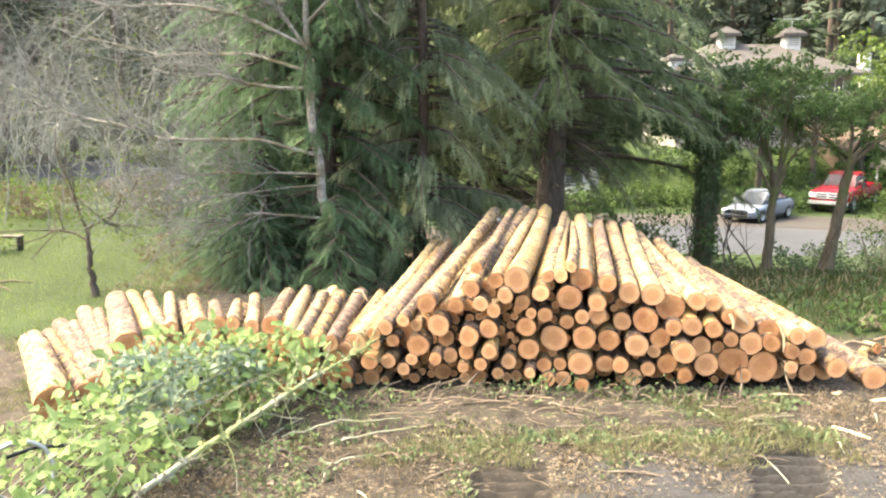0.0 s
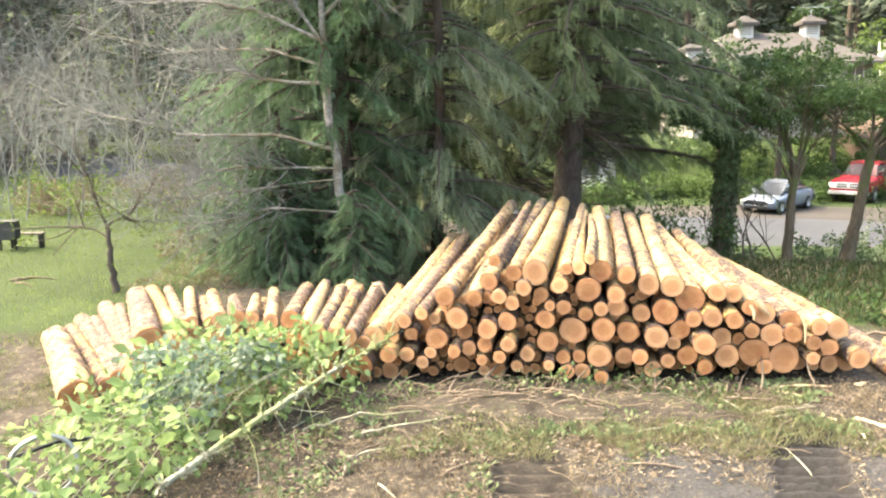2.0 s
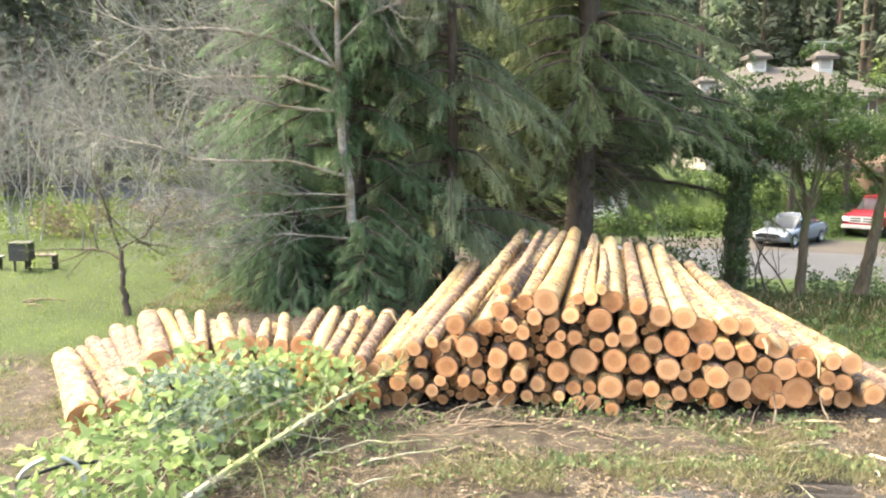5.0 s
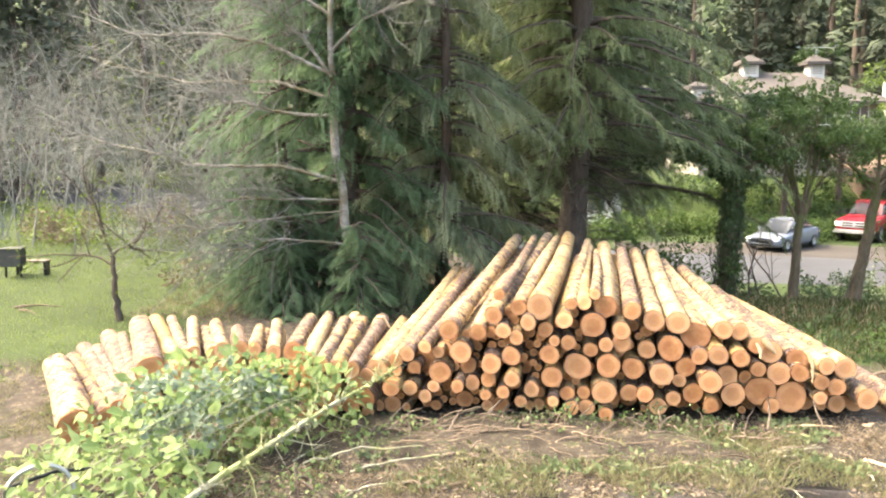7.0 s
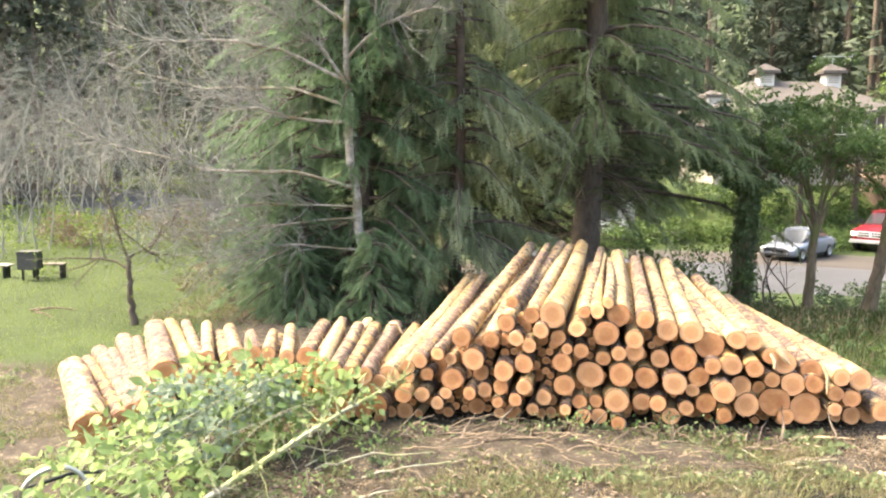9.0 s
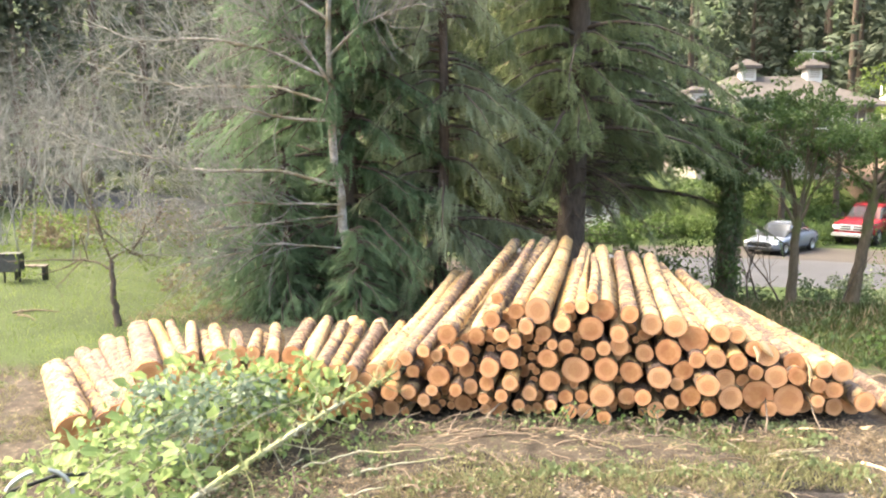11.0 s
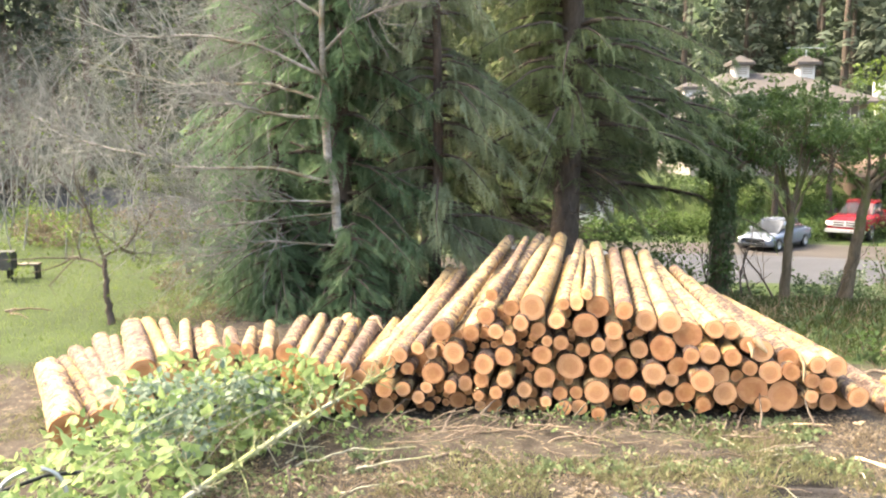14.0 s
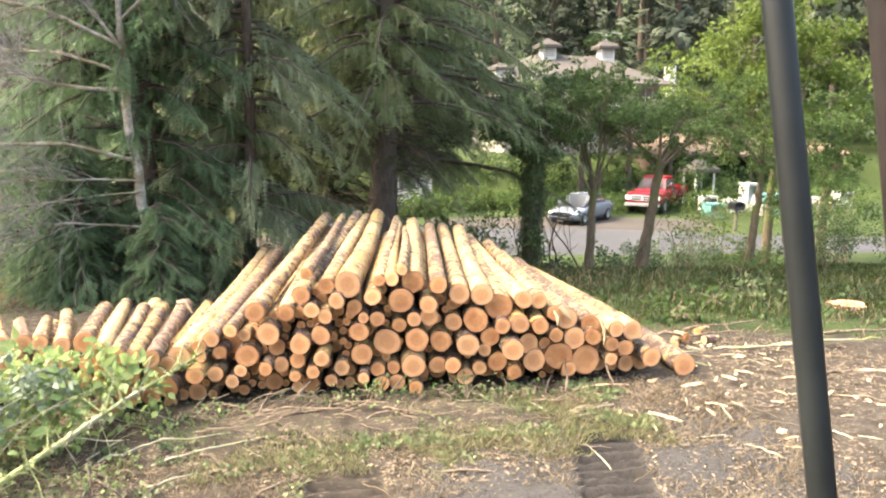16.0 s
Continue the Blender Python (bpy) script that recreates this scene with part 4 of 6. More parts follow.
def roadside_trees():
    r = np.random.default_rng(31)
    broadleaf("ivy_tree", 5.47, 17.0, [(0.02, 0, 1.2), (0.05, 0, 2.0), (0.06, 0, 2.8)], [(0.7, 0.3, 3.4), (-0.7, 0.2, 3.4), (0.2, -0.5, 3.6), (-0.3, 0.5, 3.7), (1.0, 0, 3.2)],
              clumps(r, 80, (0.0, 0.2, 3.4), (0.78, 0.7, 0.50)), r.uniform(0.1, 0.28, 80), 5800, 0.10, LEAF_DARK, TRUNK_MOSS, 32, "ivy-clad roadside tree with a dark leafy crown", (0.17, 0.11), ivy=2600)
    broadleaf("young_tree", 6.85, 17.0, [(0.02, 0, 1.0), (0.05, 0, 1.9)], [(-0.42, 0.1, 3.2), (0.45, 0.1, 3.3), (0.12, -0.3, 3.6), (-0.15, 0.35, 3.5), (0.62, 0, 3.0), (-0.58, 0.1, 2.8), (0.28, 0.2, 3.4), (-0.28, -0.2, 3.3)],
              clumps(r, 90, (0.05, 0, 3.7), (0.64, 0.55, 0.60)), r.uniform(0.08, 0.24, 90), 4600, 0.085, LEAF_SPRING, TRUNK_MOSS, 33, "young roadside tree with fresh green leaves", (0.095, 0.075))
    broadleaf("young_tree", 8.10, 17.0, [(0.12, 0, 0.9), (0.27, 0, 1.9), (0.38, 0, 2.55)], [(-0.3, 0.1, 3.1), (1.1, 0.1, 3.1), (0.3, -0.2, 3.5), (0.9, 0.3, 3.4), (1.6, -0.1, 3.3), (-0.6, 0, 3.2)],
              clumps(r, 80, (0.7, 0, 3.45), (0.85, 0.55, 0.46)), r.uniform(0.08, 0.24, 80), 3800, 0.085, LEAF_SPRING, TRUNK_MOSS, 34, "leaning young tree forking above the road", (0.12, 0.085))
    broadleaf("young_tree", 11.40, 18.0, [(0.08, 0, 1.0), (0.2, 0, 2.0), (0.25, 0, 2.7)], [(-0.4, 0.1, 3.5), (0.8, 0.1, 3.5), (0.2, -0.2, 3.9), (1.2, 0.3, 3.3), (-0.9, -0.1, 3.3)],
              clumps(r, 44, (0.3, 0, 3.2), (0.9, 0.6, 0.6)), r.uniform(0.2, 0.4, 44), 4600, 0.09, LEAF_SPRING, TRUNK_MOSS, 35, "thin roadside tree with sparse leaves", (0.10, 0.06))
    broadleaf("maple_tree", 15.2, 23.0, [(0, 0, 2.0), (0.1, 0, 3.5), (0.2, 0, 5.0)], [(-1.6, 0, 6.2), (1.6, 0, 6.4), (0.3, -1, 7.0), (-0.8, 0.8, 7.3), (2.6, 0.2, 5.6), (-2.5, 0, 5.4)],
              clumps(r, 90, (-0.1, 0, 6.5), (1.25, 1.1, 0.95)), r.uniform(0.3, 0.65, 90), 13000, 0.15, LEAF_YELLOW, TRUNK_MOSS, 36, "broad tree in bright yellow-green spring leaf", (0.13, 0.09))
    broadleaf("leafy_tree", 18.6, 25.0, [(0, 0, 2.0), (0.1, 0, 3.0)], [(-1.2, 0, 4.6), (1.2, 0, 4.6), (0.2, -0.8, 5.2), (-0.6, 0.6, 5.6)],
              clumps(r, 50, (0.0, 0, 4.6), (1.6, 1.0, 1.1)), r.uniform(0.3, 0.65, 50), 7000, 0.13, LEAF_SPRING, TRUNK_MOSS, 37, "leafy green tree beside the lane", (0.16, 0.10))
    for x, y, h, w in ((13.4, 42.5, 6.2, 1.6), (14.8, 45.0, 6.6, 1.9), (17.8, 46.0, 6.6, 1.8), (21.0, 46.5, 6.0, 1.8), (24.0, 47.0, 5.6, 1.6)):
        broadleaf("slope_tree", x, y, [(0, 0, h * 0.3), (0.1, 0, h * 0.5)], [(-w * 0.6, 0, h * 0.8), (w * 0.6, 0, h * 0.8), (0, 0.4, h * 0.95)],
                  clumps(r, 36, (0, 0, h * 0.72), (w * 0.7, w * 0.5, h * 0.16)), r.uniform(0.4, 0.8, 36), 4000, 0.2, LEAF_DARK, TRUNK_DARK, int(x * 10), "dark leafy tree on the slope before the house", (0.16, 0.10))
    broadleaf("lawn_sapling", -4.98, 11.4, [(-0.03, 0, 0.55), (-0.05, 0, 1.0)], [(-0.7, 0.1, 1.0), (-0.35, 0.1, 1.75), (0.2, 0.1, 1.1)],
              clumps(r, 36, (-0.6, 0.1, 1.35), (0.7, 0.4, 0.35)), r.uniform(0.1, 0.25, 36), 900, 0.05, LEAF_YELLOW, TRUNK_DARK, 38, "thin crooked sapling with a few young leaves", (0.045, 0.03))

    # thin bare saplings at the road's edge
    for k, (x, y, h) in enumerate(((6.45, 16.4, 1.7), (5.75, 16.3, 1.5), (6.1, 16.8, 1.3), (7.7, 16.6, 1.2), (4.9, 16.0, 1.3))):
        rng = np.random.default_rng(400 + k)
        t = Tubes()
        grow(t, rng, (0, 0, -0.05), (rng.normal(0, 0.15), 0, 1), h, 0.022, 0, (4, 3), 0.25, 0.8)
        ob = put("sapling", t.mesh("sapling"), TRUNK_DARK, m=pose(x, y, float(ground_z(x, y))))
        tagged(ob, "thin dark bare sapling at the edge of the road", "sapling", "saplings by the road")


roadside_trees()


def shrub(x, y, spread, height, count, size, material, seed, label, name="shrub", template=LEAF, stems=14):
    rng = np.random.default_rng(seed)
    gz = float(ground_z(x, y)) - 0.03
    ob = base(name, x, y, gz, 0, label, "shrub")
    c = clumps(rng, 26, (0, 0, height * 0.5), (spread * 0.42, spread * 0.36, height * 0.2))
    c[:, 2] = np.clip(c[:, 2], 0.08, height)
    t = Tubes()
    for k in range(stems):
        t.add(curve_points((rng.normal(0, 0.1), rng.normal(0, 0.1), 0), c[k], 0.05, 0.02, 6, rng), (0.014, 0.004), 4)
    put("stem_tangle", t.mesh("stem_tangle"), TWIG_BROWN, ob)["kind"] = "stuff"
    put("foliage", mesh_from("foliage", *leaves_round(rng, c, rng.uniform(0.14, 0.32, 26) * max(spread, height) * 0.7, count, size, template, 0.8)), material, ob)
    return ob


def shrubs():
    for x, y, s, h, n, m, label in (
            (3.4, 16.2, 1.5, 1.35, 2300, LEAF_SPRING, "green leafy shrub behind the log pile"), (4.4, 17.4, 1.6, 1.3, 2300, LEAF_SPRING, "green leafy shrub at the foot of the roadside trees"),
            (9.0, 18.6, 1.5, 1.0, 1700, LEAF_DARK, "low dark shrub under the leaning tree"), (10.9, 20.5, 1.5, 1.1, 2200, CONIFER_GREY, "pale lichen-grey shrub on the bank"),
            (6.1, 18.0, 0.9, 0.6, 700, LEAF_DARK, "low scrub under the roadside trees"), (7.6, 17.6, 1.0, 0.5, 700, LEAF_DARK, "low scrub under the roadside trees"),
            (-3.3, 13.4, 1.7, 1.1, 2300, CONIFER_LUSH, "tangled green undergrowth beneath the conifers"), (-4.2, 14.6, 1.4, 0.9, 1500, DRY, "brown-green tangled brush by the lawn"),
            (-2.2, 12.9, 1.3, 0.7, 1100, LEAF_DARK, "dark undergrowth beneath the alder"), (0.6, 13.8, 1.0, 0.7, 700, LEAF_DARK, "dark fern scrub behind the log pile"),
            (14.0, 18.6, 1.7, 2.0, 3000, LEAF_DARK, "tall dark-leaved shrub on the bank by the lane"), (12.9, 20.6, 1.3, 1.0, 1500, LEAF_SPRING, "green shrub on the bank by the lane"), (15.6, 19.8, 2.2, 2.6, 4200, LEAF_SPRING, "wide green shrub on the bank by the lane"),
            (10.3, 18.9, 0.9, 2.3, 900, LEAF_SPRING, "sparse leafy sapling clump at the road's edge"), (11.9, 20.4, 1.0, 2.0, 900, LEAF_YELLOW, "sparse yellow-green sapling clump by the lane"), (10.8, 16.8, 0.9, 0.55, 700, LEAF_SPRING, "small green shrub on the bank"),
            (21.5, 37.5, 1.6, 0.9, 700, LEAF_SPRING, "green shrub before the cluttered yard"), (24.2, 38.0, 1.7, 1.0, 700, LEAF_SPRING, "green shrub before the cluttered yard"), (26.6, 38.4, 1.5, 0.9, 700, LEAF_YELLOW, "yellow-green shrub before the cluttered yard"), (29.2, 38.0, 1.6, 1.0, 700, LEAF_SPRING, "green shrub before the cluttered yard"),
            (-9.0, 24.0, 3.0, 1.0, 1800, DRY, "bare tangled brush beyond the lawn"), (-13.5, 27.0, 2.6, 1.2, 1800, LEAF_YELLOW, "shrub with young yellow leaves beyond the lawn"),
            (-6.5, 23.0, 2.4, 1.0, 1600, DRY, "bare tangled brush at the lawn's edge"), (-11.0, 22.0, 1.4, 0.9, 900, DRY, "heap of dry brush on the lawn")):
        shrub(x, y, s, h, n, 0.07 if y < 21 else 0.10, m, int(x * 100 + 5000), label)
    for x, y, h, m in ((0.95, 7.12, 0.34, LEAF_BRAMBLE), (1.5, 7.10, 0.22, LEAF_SPRING), (1.72, 7.12, 0.30, WEED), (0.35, 7.15, 0.22, WEED), (2.05, 7.08, 0.24, WEED), (0.62, 7.1, 0.30, WEED), (-0.55, 6.95, 0.25, LEAF_BRAMBLE), (2.35, 7.05, 0.18, LEAF_SPRING),
                       (-0.9, 6.7, 0.25, LEAF_BRAMBLE), (-0.3, 5.9, 0.16, WEED), (-0.9, 5.5, 0.18, WEED), (0.1, 6.4, 0.16, THIN_GRASS), (-1.2, 5.9, 0.2, LEAF_BRAMBLE), (1.1, 6.7, 0.14, THIN_GRASS), (5.1, 9.6, 0.35, LEAF_SPRING), (6.0, 10.2, 0.4, LEAF_SPRING), (7.2, 11.0, 0.4, WEED)):
        shrub(x, y, 0.30 if y < 8 else 0.5, h, 90, 0.034 if y < 8 else 0.07, m, int(x * 77 + 900), "small leafy sprig growing by the logs" if y < 8 else "leafy weed on the grassy bank", "leafy_sprig", BROAD_LEAF, 9)
    rng = np.random.default_rng(40)
    # the bright growth on the slope beyond the car
    P = np.stack([rng.uniform(6, 34, 60), rng.uniform(40.5, 49, 60)], -1)
    c = np.stack([P[:, 0], P[:, 1], ground_z(P[:, 0], P[:, 1]) + 0.35], -1)
    tagged(put("slope_growth", mesh_from("slope_growth", *leaves_round(rng, c, rng.uniform(0.7, 1.6, 60), 26000, 0.20, LEAF, 0.6)), LEAF_SPRING), "bright green weeds and brambles on the slope", "plants", kind="stuff")


shrubs()


def far_woods():
    """The wooded hillside that closes the view all round."""
    rng = np.random.default_rng(50)
    P, D, S = [], [], []
    t = Tubes()
    for k in range(290):
        ang = rng.uniform(-math.pi, math.pi) if k > 210 else rng.uniform(-0.75, 0.85)
        dist = rng.uniform(66, 125)
        if ang < -0.25 and k <= 210:
            dist = rng.uniform(60, 110)
        x, y = math.sin(ang) * dist, math.cos(ang) * dist
        z = float(ground_z(x, y))
        h, wide = rng.uniform(16, 27), rng.uniform(2.6, 4.4)
        t.add([(x, y, z - 0.5), (x, y, z + h * 0.5), (x, y, z + h)], (0.35, 0.22, 0.03), 5)
        m = 300 if k <= 210 else 60
        u = rng.random(m) ** 0.8
        a = rng.uniform(0, 6.28, m)
        r = wide * (1 - u) ** 0.8 * rng.uniform(0.35, 1.05, m) + 0.15
        P.append(np.stack([x + r * np.cos(a), y + r * np.sin(a), z + h * (0.06 + 0.94 * u)], -1))
        D.append(np.stack([np.cos(a), np.sin(a), -rng.uniform(0.1, 0.9, m)], -1))
        S.append(rng.uniform(0.7, 1.6, m))
    P, D, S = np.concatenate(P), np.concatenate(D), np.concatenate(S)
    fr = frames_from(D, np.tile([0.0, 0, 1.0], (len(D), 1)) + rng.normal(0, 0.3, (len(D), 3)), rng.normal(0, 0.6, len(D)))
    sp = spray_template(2, 0.55, 0.36)
    woods = tagged(put("far_woods", mesh_from("far_woods", *scatter(*sp, P, fr, S)), WOODS), "dark conifer woods on the hillside", "woods", kind="stuff")
    tagged(put("far_trunks", t.mesh("far_trunks"), TRUNK_DARK), "trunks of the conifer woods on the hillside", "woods", kind="stuff")
    bare = Tubes()
    for k in range(84):
        ang, dist = rng.uniform(-0.72, -0.14), rng.uniform(29, 56)
        x, y = math.sin(ang) * dist, math.cos(ang) * dist
        if abs(x + 20 + (y - 51) * 0.95) < 7 and y > 36:
            continue
        grow(bare, rng, (x, y, float(ground_z(x, y)) - 0.1), (rng.normal(0, 0.1), rng.normal(0, 0.1), 1), rng.uniform(3, 6.5), 0.028, 0, (7, 6, 3), 0.12, 1.0, (5, 3, 3, 3))
    for k in range(34):
        ang, dist = rng.uniform(-0.66, -0.36), rng.uniform(19, 29)
        x, y = math.sin(ang) * dist, math.cos(ang) * dist
        grow(bare, rng, (x, y, float(ground_z(x, y)) - 0.1), (rng.normal(0, 0.25), rng.normal(0, 0.1), 1), rng.uniform(3.5, 6), 0.022, 0, (8, 6, 4), 0.05, 1.1, (5, 3, 3, 3))
    tagged(put("bare_woods", bare.mesh("bare_woods"), TWIG_GREY), "grey leafless thicket beyond the lawn", "woods", kind="stuff")


far_woods()


# ---- bramble, grass and litter near the piles ----
def bramble():
    rng = np.random.default_rng(60)
    ob = base("bramble_bush", -2.1, 5.8, 0, 0, "sprawling bramble bush with bright yellow-green leaves", "shrub")
    o = np.array([-2.1, 5.8, 0])
    spots = np.array([(-2.6, 4.9, 0.22, 0.42), (-2.35, 5.3, 0.32, 0.42), (-2.55, 5.9, 0.30, 0.40), (-2.1, 6.0, 0.34, 0.40), (-2.45, 6.5, 0.44, 0.34), (-1.9, 6.6, 0.48, 0.34), (-1.5, 6.9, 0.46, 0.30), (-1.15, 6.85, 0.34, 0.30), (-1.95, 7.0, 0.50, 0.26), (-2.35, 6.85, 0.50, 0.26), (-1.5, 7.08, 0.46, 0.22),
                      (-1.6, 6.4, 0.26, 0.22), (-2.1, 5.4, 0.24, 0.28), (-2.4, 4.5, 0.16, 0.30), (-2.85, 5.4, 0.2, 0.3), (-2.9, 4.5, 0.15, 0.35), (-2.95, 6.1, 0.16, 0.24), (-1.75, 6.75, 0.42, 0.26)])
    blue = np.array([(-2.2, 6.15, 0.54, 0.30), (-1.95, 6.45, 0.54, 0.26), (-2.45, 6.3, 0.52, 0.26), (-2.1, 5.8, 0.42, 0.24), (-1.75, 6.6, 0.52, 0.2)])
    canes = Tubes()
    for k in range(40):
        a, b = spots[rng.integers(0, len(spots), 2)]
        s = a[:3] + rng.normal(0, 0.2, 3)
        s[2] = 0.0
        e = b[:3] + rng.normal(0, 0.22, 3)
        canes.add(curve_points(s - o, e - o, 0.22, 0.03, 8, rng), (0.006, 0.002), 4)
    put("cane_tangle", canes.mesh("cane_tangle"), LICHEN, ob)["kind"] = "stuff"
    put("leaves", mesh_from("leaves", *leaves_round(rng, spots[:, :3] - o, spots[:, 3] * 1.12, 2300, 0.066, BROAD_LEAF, 0.85)), LEAF_BRAMBLE, ob)
    put("large_leaves", mesh_from("large_leaves", *leaves_round(rng, spots[:, :3] - o + np.array([0, 0, 0.06]), spots[:, 3] * 1.1, 340, 0.115, BROAD_LEAF, 0.85)), LEAF_BRAMBLE, ob, "larger pale upper leaves")
    put("blue_green_leaves", mesh_from("blue_green_leaves", *leaves_round(rng, blue[:, :3] - o, blue[:, 3] * 1.15, 1000, 0.06, BROAD_LEAF, 0.75)), LEAF_BLUE, ob, "duller blue-green leaves")
    # the long lichen-grown branch that lies across it
    br = base("fallen_branch", -1.95, 4.84, 0.0, 0, "long lichen-covered fallen branch leaning through the brambles", "branch")
    t = Tubes()
    q = curve_points((0.02, 0, 0.22), (1.36, 2.62, 0.52), 0.03, 0.008, 16, rng)
    t.add(q, (0.022, 0.018, 0.008), 8)
    put("stem", t.mesh("stem"), LICHEN, br)
    t = Tubes()
    for k in range(26):
        i = int(rng.integers(2, 15))
        grow(t, rng, q[i], (q[-1] - q[0]) * 0.5 + rng.normal(0, 0.8, 3), rng.uniform(0.12, 0.5), 0.006, 2, (0, 0, 3), 0.1)
    put("twig_growth", t.mesh("twig_growth"), LICHEN, br)["kind"] = "stuff"
    m = 420
    i = rng.integers(0, 16, m)
    fr = frames_from(rng.normal(0, 1, (m, 3)), rng.normal(0, 1, (m, 3)))
    put("lichen", mesh_from("lichen", *scatter(*BROAD_LEAF, q[i] + rng.normal(0, 0.022, (m, 3)), fr, rng.uniform(0.02, 0.045, m))), LICHEN, br, "pale crusty lichen")["kind"] = "stuff"


bramble()


def blades(name, xy, length, material, label, rng, spread=0.5, template=BLADE, per=1, lift=0.0):
    xy = np.repeat(xy, per, 0) + rng.normal(0, 0.03, (len(xy) * per, 2)) * (per > 1)
    n = len(xy)
    p = np.stack([xy[:, 0], xy[:, 1], ground_z(xy[:, 0], xy[:, 1]) - 0.01 + lift], -1)
    d = np.stack([rng.normal(0, spread, n), rng.normal(0, spread, n), np.ones(n)], -1)
    fr = frames_from(d, rng.normal(0, 1, (n, 3)))
    s = length * rng.uniform(0.5, 1.4, n)
    return tagged(put(name, mesh_from(name, *scatter(*template, p, fr, s)), material), label, "plants", kind="stuff")


def ground_cover():
    rng = np.random.default_rng(70)
    def area(n, x0, x1, y0, y1, keep=None):
        xy = np.stack([rng.uniform(x0, x1, n), rng.uniform(y0, y1, n)], -1)
        return xy if keep is None else xy[keep(xy[:, 0], xy[:, 1])]
    def patchy(xy, scale, cut):
        k = np.array([noise.noise(Vector((a * scale, b * scale, 3.0))) for a, b in xy])
        return xy[k > cut]
    blades("lawn_grass", area(36000, -13, -3.2, 8.6, 24), 0.075, GRASS, "short bright lawn grass", rng)
    blades("bank_grass", area(52000, 3.0, 18, 9.4, 24, lambda x, y: y > 9.1 - 0.30 * (x - 3.5)), 0.15, SHADED_BANK_GRASS, "rough grass on the bank beside the pile, coloured dark as in tree shade", rng, 0.6)
    blades("bank_weeds", patchy(area(15000, 3.2, 18, 9.0, 24), 1.6, 0.0), 0.10, LEAF_DARK, "dark weeds among the bank's grass", rng, 0.9, BROAD_LEAF, 2)
    blades("dry_stalks", area(2800, 2.6, 12, 8.2, 18), 0.18, DRY, "dry stalks in the rough grass", rng, 0.8)
    blades("pile_edge_grass", patchy(area(16000, -1.2, 3.2, 5.7, 7.35), 1.7, -0.02), 0.085, THIN_GRASS, "thin grass along the foot of the log pile", rng, 0.7)
    blades("yard_edge_grass", patchy(area(13000, -6.5, -2.7, 5.6, 9.2), 1.2, -0.1), 0.075, THIN_GRASS, "thin worn grass beside the short logs", rng, 0.8)
    blades("yard_edge_weeds", patchy(area(3500, -6.5, -2.8, 5.4, 9.0), 1.4, 0.05), 0.05, WEED, "low weeds beside the short logs", rng, 1.2, BROAD_LEAF, 2)
    blades("low_weeds", patchy(area(9000, -3.2, 2.8, 4.3, 7.3, lambda x, y: (track_depth(x, y)[1] < 0.1) & (y > 4.6 + 0.75 * x)), 1.3, 0.08), 0.048, WEED, "low blue-green weeds on the soil", rng, 1.3, BROAD_LEAF, 2)
    blades("weed_sprigs", patchy(area(2200, -1.4, 3.2, 6.1, 7.4), 2.2, 0.1), 0.045, WEED, "small weeds at the foot of the pile", rng, 1.2, BROAD_LEAF, 3, 0.03)
    blades("under_tree_litter", area(9000, -5, 6, 11.5, 16), 0.14, DRY, "dry litter beneath the conifers", rng, 1.4)
    blades("dry_grass", patchy(area(22000, -2.2, 4.2, 4.4, 7.4, lambda x, y: track_depth(x, y)[1] < 0.1), 1.5, -0.22), 0.08, DRY, "dry grass and fine stems on the soil", rng, 1.3)
    # wood chips and dead leaves on the soil
    chip = (np.array([(-0.3, -0.5, 0), (0.25, -0.45, 0.05), (0.32, 0.4, 0), (-0.2, 0.5, 0.08), (-0.3, -0.5, -0.1), (0.3, 0.4, -0.1)]), np.array([(0, 1, 2), (0, 2, 3), (0, 4, 1), (2, 5, 3)]))
    for name, n, size, mat, label in (("bark_crumbs", 5000, 0.030, TWIG_BROWN, "dark bark crumbs scattered on the soil"), ("wood_chips", 2000, 0.014, FRESH, "small pale wood chips on the soil"), ("dead_leaves", 12000, 0.018, DRY, "dead leaves and bark crumbs on the soil")):
        xy = patchy(area(n, -2.4, 6.6, 4.2, 8.6, lambda x, y: track_depth(x, y)[1] < 0.3), 1.1, -0.12)
        n = len(xy)
        p = np.stack([xy[:, 0], xy[:, 1], ground_z(xy[:, 0], xy[:, 1]) + 0.006 + rng.random(n) * 0.02], -1)
        fr = frames_from(np.stack([rng.normal(0, 1, n), rng.normal(0, 1, n), rng.normal(0, 0.2, n)], -1), np.tile([0.0, 0, 1.0], (n, 1)) + rng.normal(0, 0.25, (n, 3)))
        tagged(put(name, mesh_from(name, *scatter(*chip, p, fr, size * rng.uniform(0.4, 1.8, n))), mat), label, "litter", kind="stuff")
    stone = (np.array([(-0.5, 0, 0), (0.5, 0.1, 0), (0, -0.5, 0), (0.1, 0.5, 0), (0, 0, 0.4)]), np.array([(0, 2, 4), (2, 1, 4), (1, 3, 4), (3, 0, 4)]))
    xy = area(9000, 0.6, 6.6, 4.2, 6.9, lambda x, y: y < 6.7 - 0.25 * (2.5 - x))
    dz, mask = track_depth(xy[:, 0], xy[:, 1])
    xy, dz = xy[mask < 0.2], dz[mask < 0.2]
    n = len(xy)
    fr = frames_from(np.stack([rng.normal(0, 1, n), rng.normal(0, 1, n), rng.normal(0, 0.2, n)], -1), np.tile([0.0, 0, 1.0], (n, 1)))
